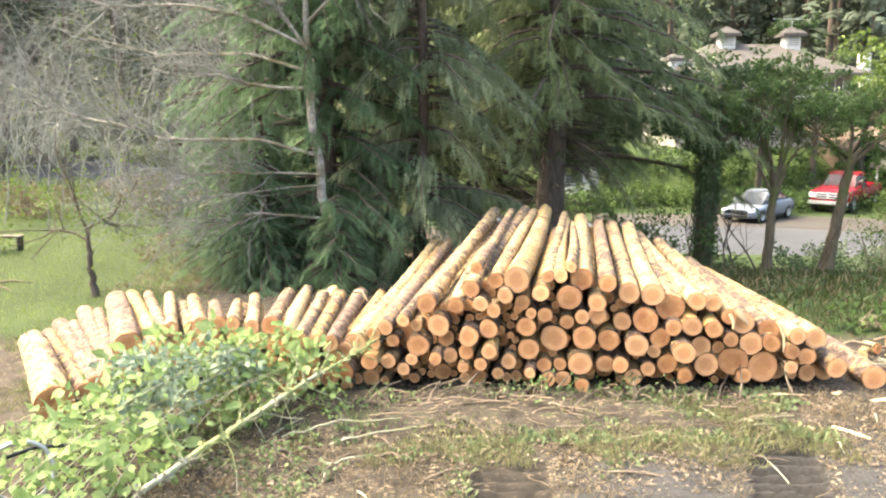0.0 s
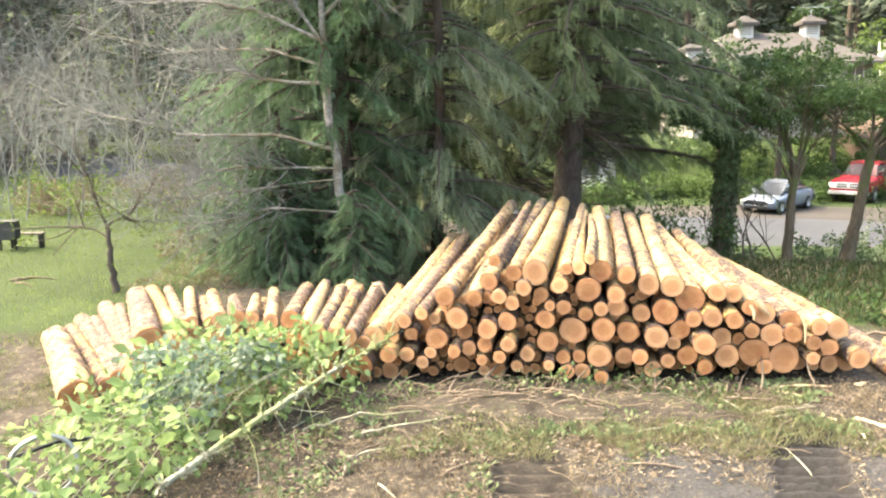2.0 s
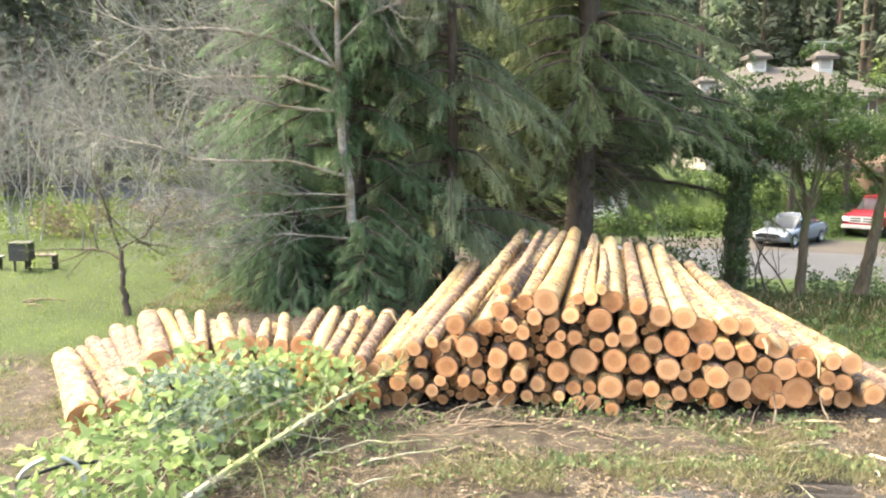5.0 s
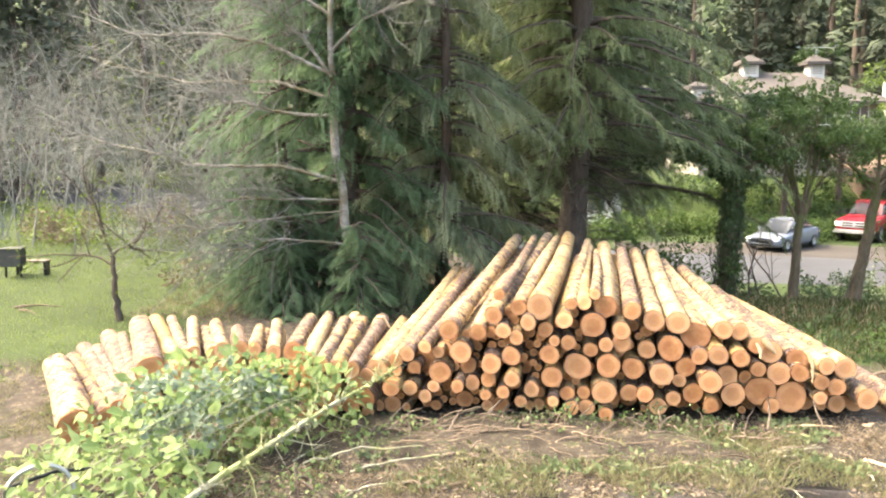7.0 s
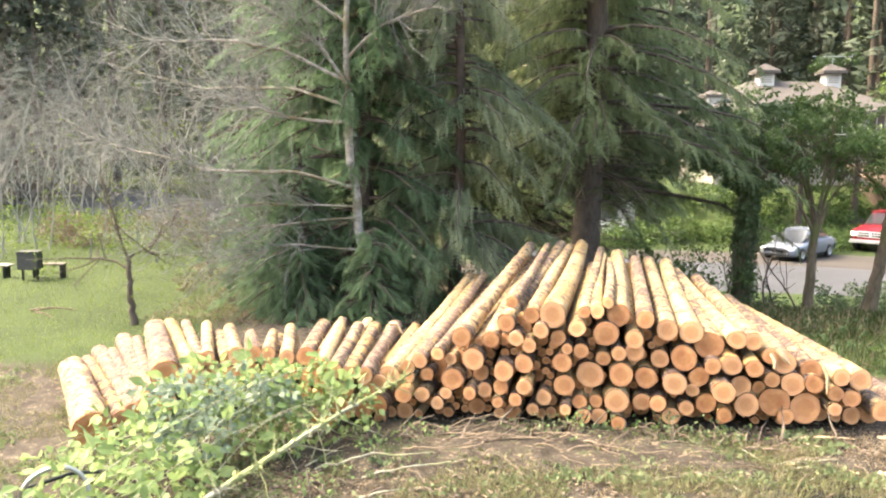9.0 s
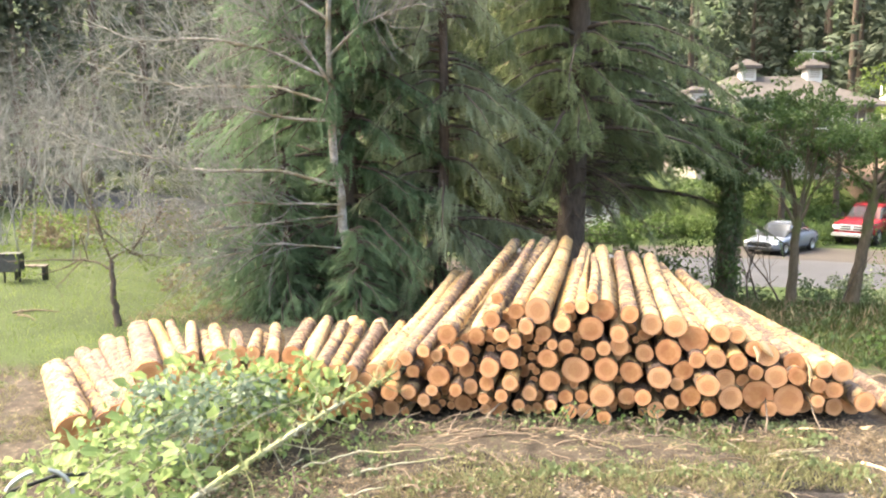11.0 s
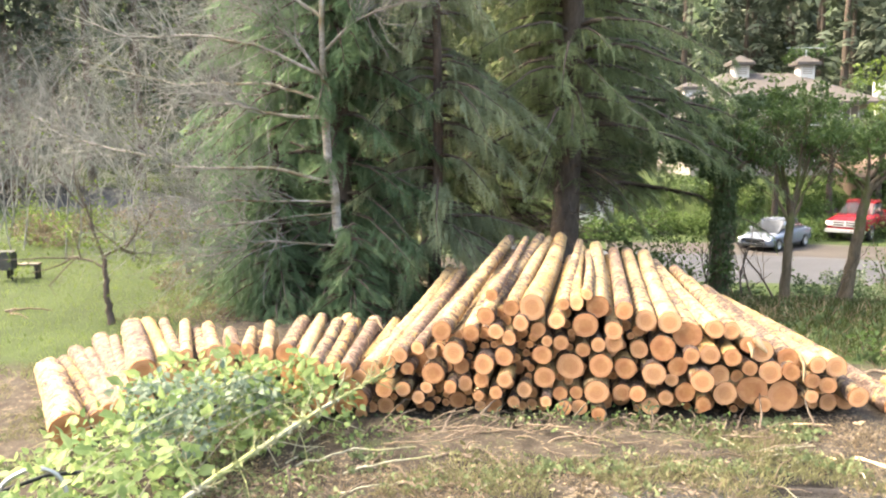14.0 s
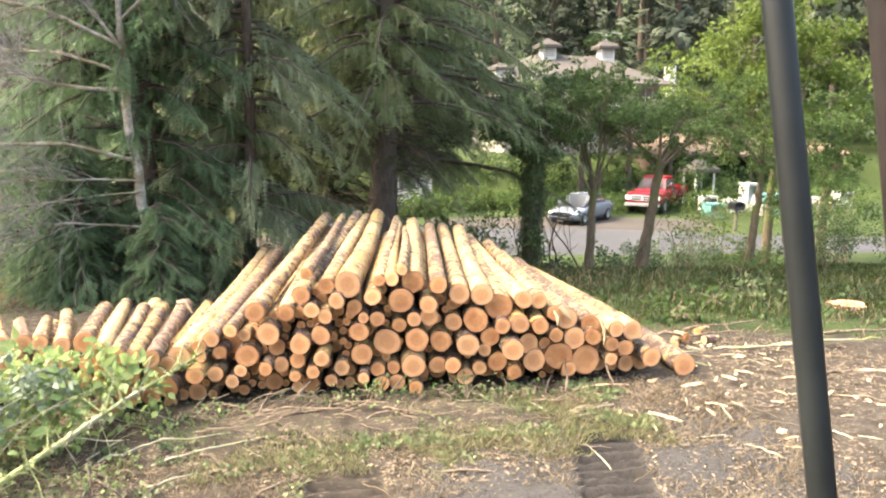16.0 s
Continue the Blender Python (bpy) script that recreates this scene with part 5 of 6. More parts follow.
    tagged(put("gravel_stones", mesh_from("gravel_stones", *scatter(*stone, np.stack([xy[:, 0], xy[:, 1], dz], -1), fr, rng.uniform(0.006, 0.026, n))), plain("gravel_stone", (0.075, 0.064, 0.052), 0.9, 0, 0.5, 30)), "loose grey gravel", "gravel", kind="stuff")


ground_cover()


def litter_pieces():
    """Sticks, bark slabs and splinters, each a thing of its own."""
    rng = np.random.default_rng(80)
    def stick(x, y, heading, length, r, material, label, lift=0.0, tilt=0.0):
        z = float(ground_z(x, y)) + r + lift
        ob = put("stick", Tubes().add(curve_points((0, 0, 0), (length, 0, tilt * length), 0.02, length * 0.028, 11, rng), (r, r * 0.8, r * 0.35), 6).mesh("stick"), material, m=pose(x, y, z, 0, 0, heading))
        tagged(ob, label, "stick", "sticks on the soil")
    def slab(x, y, heading, length, width, label, lean=0.0, lift=0.01):
        n = 7
        t = np.linspace(0, 1, n)
        length, width = length * 0.8, width * 0.85
        w = width * 0.5 * (0.55 + 0.45 * np.sin(np.pi * (0.15 + 0.75 * t))) * rng.uniform(0.5, 1.4, n)
        bend = 0.06 * length * np.sin(np.pi * t) * rng.uniform(0.2, 1)
        v, f = [], []
        for i in range(n):
            xx = length * (t[i] - 0.5)
            v += [(xx, -w[i], bend[i]), (xx, 0, bend[i] + width * 0.18), (xx, w[i], bend[i]), (xx, 0, bend[i] - 0.006)]
        for i in range(n - 1):
            for a in range(4):
                b = (a + 1) % 4
                f.append((i * 4 + a, i * 4 + b, i * 4 + 4 + b, i * 4 + 4 + a))
        f += [(0, 1, 2, 3), (4 * n - 4, 4 * n - 3, 4 * n - 2, 4 * n - 1)]
        ob = put("bark_slab", mesh_from("bark_slab", v, np.array(f)), FRESH, m=pose(x, y, float(ground_z(x, y)) + lift, rng.uniform(-15, 15), lean, heading))
        tagged(ob, label, "bark piece", "pale bark slabs on the soil")
    for x, y, h, l, w in ((2.95, 7.0, -52, 0.42, 0.05), (3.1, 7.22, 3, 0.75, 0.05), (3.72, 7.3, 20, 0.26, 0.10), (4.0, 7.1, 12, 0.34, 0.10), (3.05, 6.45, -40, 0.10, 0.05), (3.35, 6.35, -55, 0.40, 0.06), (3.95, 6.55, -40, 0.24, 0.06),
                          (4.55, 6.5, -35, 0.16, 0.07), (4.8, 6.35, -20, 0.24, 0.08), (4.15, 5.85, 80, 0.12, 0.09), (4.45, 5.75, 35, 0.30, 0.13), (4.15, 5.5, -20, 0.42, 0.03), (5.2, 5.7, -30, 0.3, 0.10), (5.75, 5.6, -25, 0.3, 0.07),
                          (5.6, 7.5, -60, 0.3, 0.06), (5.9, 7.9, 10, 0.2, 0.10), (4.3, 7.7, -25, 0.2, 0.06), (4.75, 7.4, -45, 0.22, 0.04), (5.1, 7.15, 5, 0.18, 0.05), (4.6, 8.0, -30, 0.3, 0.05), (5.0, 7.9, 15, 0.22, 0.07), (2.6, 6.6, 20, 0.14, 0.05),
                          (-0.95, 4.6, 70, 0.14, 0.07), (1.95, 6.75, -12, 0.2, 0.04), (0.55, 4.95, 70, 0.14, 0.06), (4.5, 7.0, 30, 0.12, 0.05), (6.1, 7.2, -15, 0.4, 0.05)):
        slab(x, y, h, l, w, "pale torn slab of bark and wood on the soil")
    # the three sticks near x -6.8 stand in for a small bike-like thing
    for x, y, h, l, r, m in ((0.75, 6.4, 4, 0.75, 0.014, TWIG_BROWN), (1.2, 5.6, -18, 0.6, 0.011, TWIG_BROWN), (0.3, 6.75, -8, 0.6, 0.010, TWIG_BROWN), (1.6, 6.35, -25, 0.6, 0.010, TWIG_BROWN), (-0.9, 6.1, 25, 0.9, 0.010, LICHEN),
                             (-1.3, 6.25, 12, 1.0, 0.010, LICHEN), (2.1, 6.8, 15, 0.5, 0.008, TWIG_BROWN), (4.0, 8.6, 4, 1.5, 0.022, TWIG_BROWN), (4.6, 8.3, -4, 1.3, 0.020, LICHEN), (4.9, 9.0, 8, 1.2, 0.018, TWIG_BROWN), (5.6, 8.2, -6, 1.3, 0.022, LICHEN),
                             (5.3, 7.2, 2, 1.2, 0.020, TWIG_BROWN), (3.9, 8.1, -35, 0.7, 0.014, LICHEN), (6.3, 8.6, 3, 1.4, 0.022, TWIG_BROWN), (-6.9, 12.1, 12, 0.6, 0.02, TWIG_BROWN), (-6.75, 11.95, -30, 0.5, 0.015, TWIG_BROWN), (-6.8, 12.05, 70, 0.4, 0.015, TWIG_BROWN), (-0.2, 5.4, 30, 0.5, 0.009, TWIG_BROWN), (2.2, 5.9, -10, 0.45, 0.008, TWIG_BROWN)):
        stick(x, y, h, l, r, m, "bare broken stick lying on the soil")
    for _ in range(110):
        x, y = rng.uniform(-1.6, 6.4), rng.uniform(5.2, 8.3)
        if y > 7.2 and x < 4.2:
            y = rng.uniform(6.0, 7.1)
        stick(x, y, rng.uniform(0, 360), rng.uniform(0.18, 0.55), rng.uniform(0.004, 0.009), (TWIG_BROWN, DRY, LICHEN)[int(rng.integers(0, 3))], "thin dry twig lying on the soil")
    # loose twigs that lean against the foot of the pile
    for x, y, h, l, t in ((-0.35, 7.05, -20, 0.8, 0.10), (-0.25, 7.0, -40, 0.45, -0.1), (0.1, 7.15, 38, 0.45, 0.5), (0.45, 7.1, -50, 0.55, 0.3), (0.7, 7.05, -62, 0.55, 0.3), (-0.1, 7.1, 5, 0.7, 0.05), (3.2, 7.15, 100, 0.35, 0.9), (2.7, 7.1, 75, 0.3, 0.8), (-0.6, 6.95, -12, 0.9, 0.06), (-0.5, 6.8, 18, 0.7, 0.03), (0.2, 6.95, -35, 0.6, 0.12), (0.9, 6.95, -48, 0.5, 0.2), (-0.7, 6.9, 30, 0.4, 0.4), (1.5, 6.9, 10, 0.6, 0.03), (-0.15, 6.9, 60, 0.3, 0.5), (2.3, 6.9, -30, 0.45, 0.1)):
        stick(x, y, h, l, 0.011, TWIG_BROWN, "crooked twig leaning at the foot of the pile", 0.02, t)
    # a splinter that stands out of the short pile, and small offcuts on the bank
    ob = put("splinter", Tubes().add([(0, 0, 0), (0.06, 0, 0.03), (0.16, 0, -0.05)], (0.02, 0.02, 0.006), 5).mesh("splinter"), FRESH, m=pose(-0.86, 7.75, 0.88, 0, 20, 0))
    tagged(ob, "pale splinter of wood sticking out between the logs", "splinter")
    for x, y, z, pts, r in ((2.72, 7.36, 0.80, [(0, 0, 0), (0.03, -0.02, -0.05), (0.10, -0.04, -0.13)], 0.035), (2.66, 7.35, 0.76, [(0, 0, 0), (0.02, -0.03, -0.06), (0.02, -0.04, -0.14)], 0.02), (3.12, 7.34, 0.66, [(0, 0, 0), (0.035, -0.03, -0.10), (0.04, -0.03, -0.26)], 0.016)):
        ob = put("splinter", Tubes().add(pts, (r, r, r * 0.4), 5).mesh("splinter"), FRESH, m=pose(x, y, z))
        tagged(ob, "pale torn strip of wood hanging from a log's edge", "splinter")
    for _ in range(64):
        x, y = rng.uniform(-1.0, 3.0) if rng.random() < 0.5 else rng.uniform(-0.9, 0.7), rng.uniform(6.62, 7.12)
        stick(x, y, rng.uniform(-70, 70), rng.uniform(0.25, 0.75), rng.uniform(0.004, 0.010), TWIG_BROWN, "crooked brown twig in the brush at the pile's foot", 0.01, rng.uniform(0.0, 0.35))
    for _ in range(44):
        x, y = rng.uniform(3.7, 6.8), rng.uniform(5.4, 8.7)
        slab(x, y, rng.uniform(0, 180), rng.uniform(0.06, 0.24), rng.uniform(0.02, 0.06), "torn scrap of pale bark on the soil")
    for x, y, r, l, h in ((4.45, 8.35, 0.055, 0.14, 30), (4.7, 8.55, 0.06, 0.16, -20), (5.0, 8.8, 0.05, 0.2, 60), (4.25, 8.0, 0.06, 0.18, 10), (4.9, 8.45, 0.05, 0.13, 80), (4.3, 7.75, 0.055, 0.15, -40)):
        build_log(x, y, float(ground_z(x, y)) + r, r, h, 0, l, int(x * 1000), "offcuts beside the pile", "short pale wood offcut lying on the bank")
    st = base("tree_stump", 8.25, 10.35, float(ground_z(8.25, 10.35)) - 0.03, 0, "low freshly cut orange tree stump in the grass", "stump")
    a = np.linspace(0, 2 * np.pi, 24, endpoint=False)
    rr = 0.26 + 0.03 * np.sin(3 * a) + 0.02 * np.cos(5 * a)
    ring = lambda s, z: np.stack([rr * s * np.cos(a), rr * s * np.sin(a), np.full(24, z)], -1)
    v = np.concatenate([ring(1.25, 0), ring(1.0, 0.07), ring(0.97, 0.13)])
    i = np.arange(24)
    q = np.concatenate([np.stack([k * 24 + i, k * 24 + (i + 1) % 24, (k + 1) * 24 + (i + 1) % 24, (k + 1) * 24 + i], -1) for k in range(2)])
    put("stump_bark", mesh_from("stump_bark", v, q, True), BARK, st)
    put("cut_top", mesh_from("cut_top", ring(0.97, 0.131), i[None]), SAWN, st, "orange sawn top")


litter_pieces()


# ---- house, vehicles and yard beyond the road ----
ROOF = plain("weathered_grey_shingles", (0.066, 0.060, 0.055), 0.9, 0, 0.25, 3)
WHITE = plain("white_paint", (0.446, 0.439, 0.418), 0.6, 0, 0.06, 2)
CREAM = plain("cream_siding", (0.240, 0.224, 0.200), 0.7, 0, 0.1, 2)
BROWN_ROOF = plain("brown_shed_roof", (0.13, 0.095, 0.068), 0.9, 0, 0.3, 2)
SHED_WOOD = plain("dark_shed_boards", (0.075, 0.055, 0.042), 0.85, 0, 0.3, 4)
GLASS_DARK = plain("dark_window_glass", (0.05, 0.055, 0.06), 0.06)
GLASS_DARK.node_tree.nodes["Principled BSDF"].inputs["Specular IOR Level"].default_value = 1.0
GLASS_DARK.node_tree.nodes["Principled BSDF"].inputs["Coat Weight"].default_value = 1.0
SILVER = plain("silver_car_paint", (0.192, 0.217, 0.256), 0.25, 0.4, 0.03)
RED = plain("red_truck_paint", (0.196, 0.014, 0.021), 0.25, 0.0, 0.05)
CHROME = plain("chrome", (0.80, 0.80, 0.81), 0.35, 1.0, 0.02)
RUBBER = plain("tyre_rubber", (0.025, 0.025, 0.025), 0.85)
LAMP = plain("headlight_lens", (0.80, 0.80, 0.78), 0.12)
TEAL = plain("teal_plastic", (0.09, 0.22, 0.22), 0.5)
BLACK_STEEL = plain("worn_dark_steel", (0.013, 0.016, 0.017), 0.45, 0.3, 0.3, 9)
GREY_PAINT = plain("grey_painted_steel", (0.050, 0.052, 0.048), 0.7, 0.0, 0.3, 5)
GREY_STEEL = plain("grey_galvanised_steel", (0.38, 0.39, 0.40), 0.4, 0.8, 0.2)
GREY_WOOD = plain("weathered_grey_wood", (0.121, 0.105, 0.088), 0.9, 0, 0.3, 8)


def hip_roof(x0, y0, x1, y1, z0, z1, inset, over=0.5):
    x0, y0, x1, y1 = x0 - over, y0 - over, x1 + over, y1 + over
    ym = (y0 + y1) / 2
    v = [(x0, y0, z0), (x1, y0, z0), (x1, y1, z0), (x0, y1, z0), (x0 + inset, ym, z1), (x1 - inset, ym, z1),
         (x0, y0, z0 - 0.2), (x1, y0, z0 - 0.2), (x1, y1, z0 - 0.2), (x0, y1, z0 - 0.2)]
    bm = bmesh.new()
    b = [bm.verts.new(p) for p in v]
    for f in ((0, 1, 5, 4), (1, 2, 5), (2, 3, 4, 5), (3, 0, 4), (6, 7, 1, 0), (7, 8, 2, 1), (8, 9, 3, 2), (9, 6, 0, 3), (9, 8, 7, 6)):
        bm.faces.new([b[i] for i in f])
    return bm


def house():
    gz = float(ground_z(20, 53)) - 0.2
    ob = base("house", 20.6, 53.0, gz, 0, "pale house with a grey hipped roof and two white cupolas", "house")
    top = 5.05 - gz
    part("wall", box_bm([(-5.6, 0, 0, 5.6, 9, top - 0.1)]), CREAM, ob)
    roof = part("roof", hip_roof(-5.8, -0.4, 5.8, 9.4, top, top + 2.15, 4.0), ROOF, ob)
    for cx, tall in ((-1.35, 0.0), (3.05, 0.0)):
        cz = top + 1.55
        cup = part("cupola", box_bm([(cx - 0.5, 3.6, cz, cx + 0.5, 4.6, cz + 1.25)], 0.03), WHITE, roof, "white louvred cupola")
        part("cupola_roof", hip_roof(cx - 0.55, 3.55, cx + 0.55, 4.65, cz + 1.25, cz + 1.75, 0.75, 0.25), ROOF, roof)
        part("louvre", box_bm([(cx - 0.33, 3.57, cz + 0.45 + 0.14 * k, cx + 0.33, 3.6, cz + 0.53 + 0.14 * k) for k in range(5)]), CREAM, roof)
    part("aerial", box_bm([(1.7, 4.0, top + 3.75, 4.4, 4.05, top + 3.8), (3.02, 4.0, top + 3.2, 3.08, 4.05, top + 3.8)]), GREY_STEEL, roof)
    part("chimney", box_bm([(7.0, 2.0, 0, 7.6, 2.7, top + 1.4)], 0.04), WHITE, ob, "white chimney")
    for k in range(5):
        x = -4.6 + 2.1 * k
        for z in (0.9, 3.4):
            w = part("window", box_bm([(x, -0.06, z, x + 1.1, 0.02, z + 1.3)]), WHITE, ob)
            part("pane", box_bm([(x + 0.08, -0.075, z + 0.08, x + 0.52, -0.055, z + 1.22), (x + 0.58, -0.075, z + 0.08, x + 1.02, -0.055, z + 1.22)]), GLASS_DARK, w)
    part("dormer", box_bm([(-6.0, 0.6, top + 0.1, -5.0, 3.4, top + 1.0)], 0.02), WHITE, roof, "small white dormer")
    part("dormer_roof", hip_roof(-6.0, 0.6, -5.0, 3.4, top + 1.0, top + 1.4, 0.7, 0.15), ROOF, roof)
    gz = float(ground_z(29, 47))
    sh = base("shed", 29.5, 47.0, gz - 0.1, 0, "long low shed with a brown roof and open dark front", "shed")
    z = 0.6 - gz
    part("wall", box_bm([(-6.5, 4.2, 0, 6.5, 4.4, z), (-6.5, 0.2, 0, -6.3, 4.2, z), (6.3, 0.2, 0, 6.5, 4.2, z)]), SHED_WOOD, sh)
    bm = box_bm([(-7.0, -0.4, 0, 7.0, 4.9, 0.14)])
    bmesh.ops.rotate(bm, verts=bm.verts[:], cent=(0, 0, 0), matrix=Matrix.Rotation(radians(13), 3, "X"))
    bmesh.ops.translate(bm, verts=bm.verts[:], vec=(0, 0, z))
    part("roof", bm, BROWN_ROOF, sh)
    for k in range(5):
        part("post", box_bm([(-6.4 + 3.2 * k, -0.05, 0, -6.25 + 3.2 * k, 0.1, z)]), SHED_WOOD, sh)
    # a white outbuilding that shows past the big trunk
    gz = float(ground_z(7.1, 44))
    hut = base("white_shed", 7.1, 44.0, gz - 0.1, 0, "small white outbuilding seen past the trees", "shed")
    part("wall", box_bm([(-1.3, 0, 0, 1.3, 2, 3.0)]), WHITE, hut)
    part("roof", hip_roof(-1.3, 0, 1.3, 2, 3.0, 3.7, 1.2, 0.2), ROOF, hut)
    part("window", box_bm([(-0.5, -0.03, 1.2, 0.4, 0.01, 2.1)]), GLASS_DARK, hut)


house()


def loft(stations, sides=16):
    """Rounded-box sections along y: (y, half width, z bottom, z top, squareness)."""
    a = (np.arange(sides) + 0.5) * 2 * np.pi / sides
    v = []
    for y, w, zb, zt, e in stations:
        c, s = np.cos(a), np.sin(a)
        x = w * np.sign(c) * np.abs(c) ** e
        z = (zb + zt) / 2 + (zt - zb) / 2 * np.sign(s) * np.abs(s) ** e
        v.append(np.stack([x, np.full(sides, y), z], -1))
    n = len(stations)
    i, j = np.arange(n - 1)[:, None] * sides, np.arange(sides)[None]
    k = (j + 1) % sides
    q = np.stack([i + j, i + k, i + sides + k, i + sides + j], -1).reshape(-1, 4)
    ends = np.stack([np.arange(sides), np.arange(sides) + (n - 1) * sides])
    return mesh_from("loft", np.concatenate(v), [q, ends], True)


def wheel(parent, x, y, r, w):
    a = np.linspace(0, 2 * np.pi, 24, endpoint=False)
    def ring(rad, xx):
        return np.stack([np.full(24, xx), y + rad * np.cos(a), r + rad * np.sin(a)], -1)
    i = np.arange(24)
    def skin(m):
        return np.concatenate([np.stack([k * 24 + i, k * 24 + (i + 1) % 24, (k + 1) * 24 + (i + 1) % 24, (k + 1) * 24 + i], -1) for k in range(m - 1)])
    s = 1 if x > 0 else -1
    tyre = put("wheel", mesh_from("wheel", np.concatenate([ring(r * 0.62, x - s * w / 2), ring(r * 0.94, x - s * w / 2), ring(r, x - s * w / 3), ring(r, x + s * w / 3), ring(r * 0.94, x + s * w / 2), ring(r * 0.62, x + s * w / 2)]), skin(6), True), RUBBER, parent, "black tyre")
    put("rim", mesh_from("rim", np.concatenate([ring(r * 0.63, x + s * w / 2), ring(r * 0.55, x + s * w * 0.3), ring(r * 0.15, x + s * w * 0.42), ring(0.01, x + s * w * 0.42)]), skin(4), True), GREY_STEEL, tyre)


def sedan():
    x, y = 14.75, 37.9
    ob = base("car", x, y, float(ground_z(x, y)) + 0.04, -47, "silver four-door saloon car parked on the gravel", "car")
    ob.scale = (0.93, 0.93, 0.93)
    # the car's front looks along -y
    put("body", loft([(-2.28, 0.62, 0.30, 0.62, 0.5), (-2.2, 0.80, 0.22, 0.64, 0.4), (-1.7, 0.88, 0.18, 0.74, 0.35), (-0.9, 0.90, 0.18, 0.88, 0.35), (0.8, 0.90, 0.18, 0.97, 0.35), (1.7, 0.89, 0.20, 1.0, 0.35), (2.15, 0.84, 0.25, 0.97, 0.4), (2.28, 0.70, 0.32, 0.85, 0.5)]), SILVER, ob)
    put("roof", loft([(-0.35, 0.60, 1.30, 1.40, 0.5), (0.0, 0.64, 1.33, 1.45, 0.5), (0.7, 0.64, 1.33, 1.46, 0.5), (1.1, 0.60, 1.30, 1.41, 0.5)]), SILVER, ob)
    put("glasshouse", loft([(-1.25, 0.74, 0.78, 0.84, 0.4), (-0.35, 0.67, 0.86, 1.36, 0.4), (0.3, 0.68, 0.86, 1.42, 0.4), (1.05, 0.65, 0.90, 1.37, 0.4), (1.75, 0.68, 0.92, 1.0, 0.4)]), GLASS_DARK, ob, "dark tinted glass")
    part("grille", box_bm([(-0.34, -2.31, 0.47, 0.34, -2.2, 0.56)], 0.02), BLACK_STEEL, ob)
    part("air_intake", box_bm([(-0.55, -2.30, 0.27, 0.55, -2.12, 0.38)], 0.02), BLACK_STEEL, ob)
    part("sill", box_bm([(-0.86, -1.0, 0.16, 0.86, 1.0, 0.24)], 0.02), BLACK_STEEL, ob)
    for s in (-1, 1):
        part("headlight", box_bm([(s * 0.66 - 0.15, -2.24, 0.53, s * 0.66 + 0.15, -2.0, 0.65)], 0.03), LAMP, ob)
        part("mirror", box_bm([(s * 0.95 - 0.09, -0.75, 0.92, s * 0.95 + 0.09, -0.62, 1.04)], 0.02), SILVER, ob)
        part("pillar", box_bm([(s * 0.675 - 0.02, 0.28, 0.9, s * 0.675 + 0.02, 0.36, 1.38)]), SILVER, ob)
        for yy in (-1.42, 1.38):
            wheel(ob, s * 0.82, yy, 0.32, 0.2)


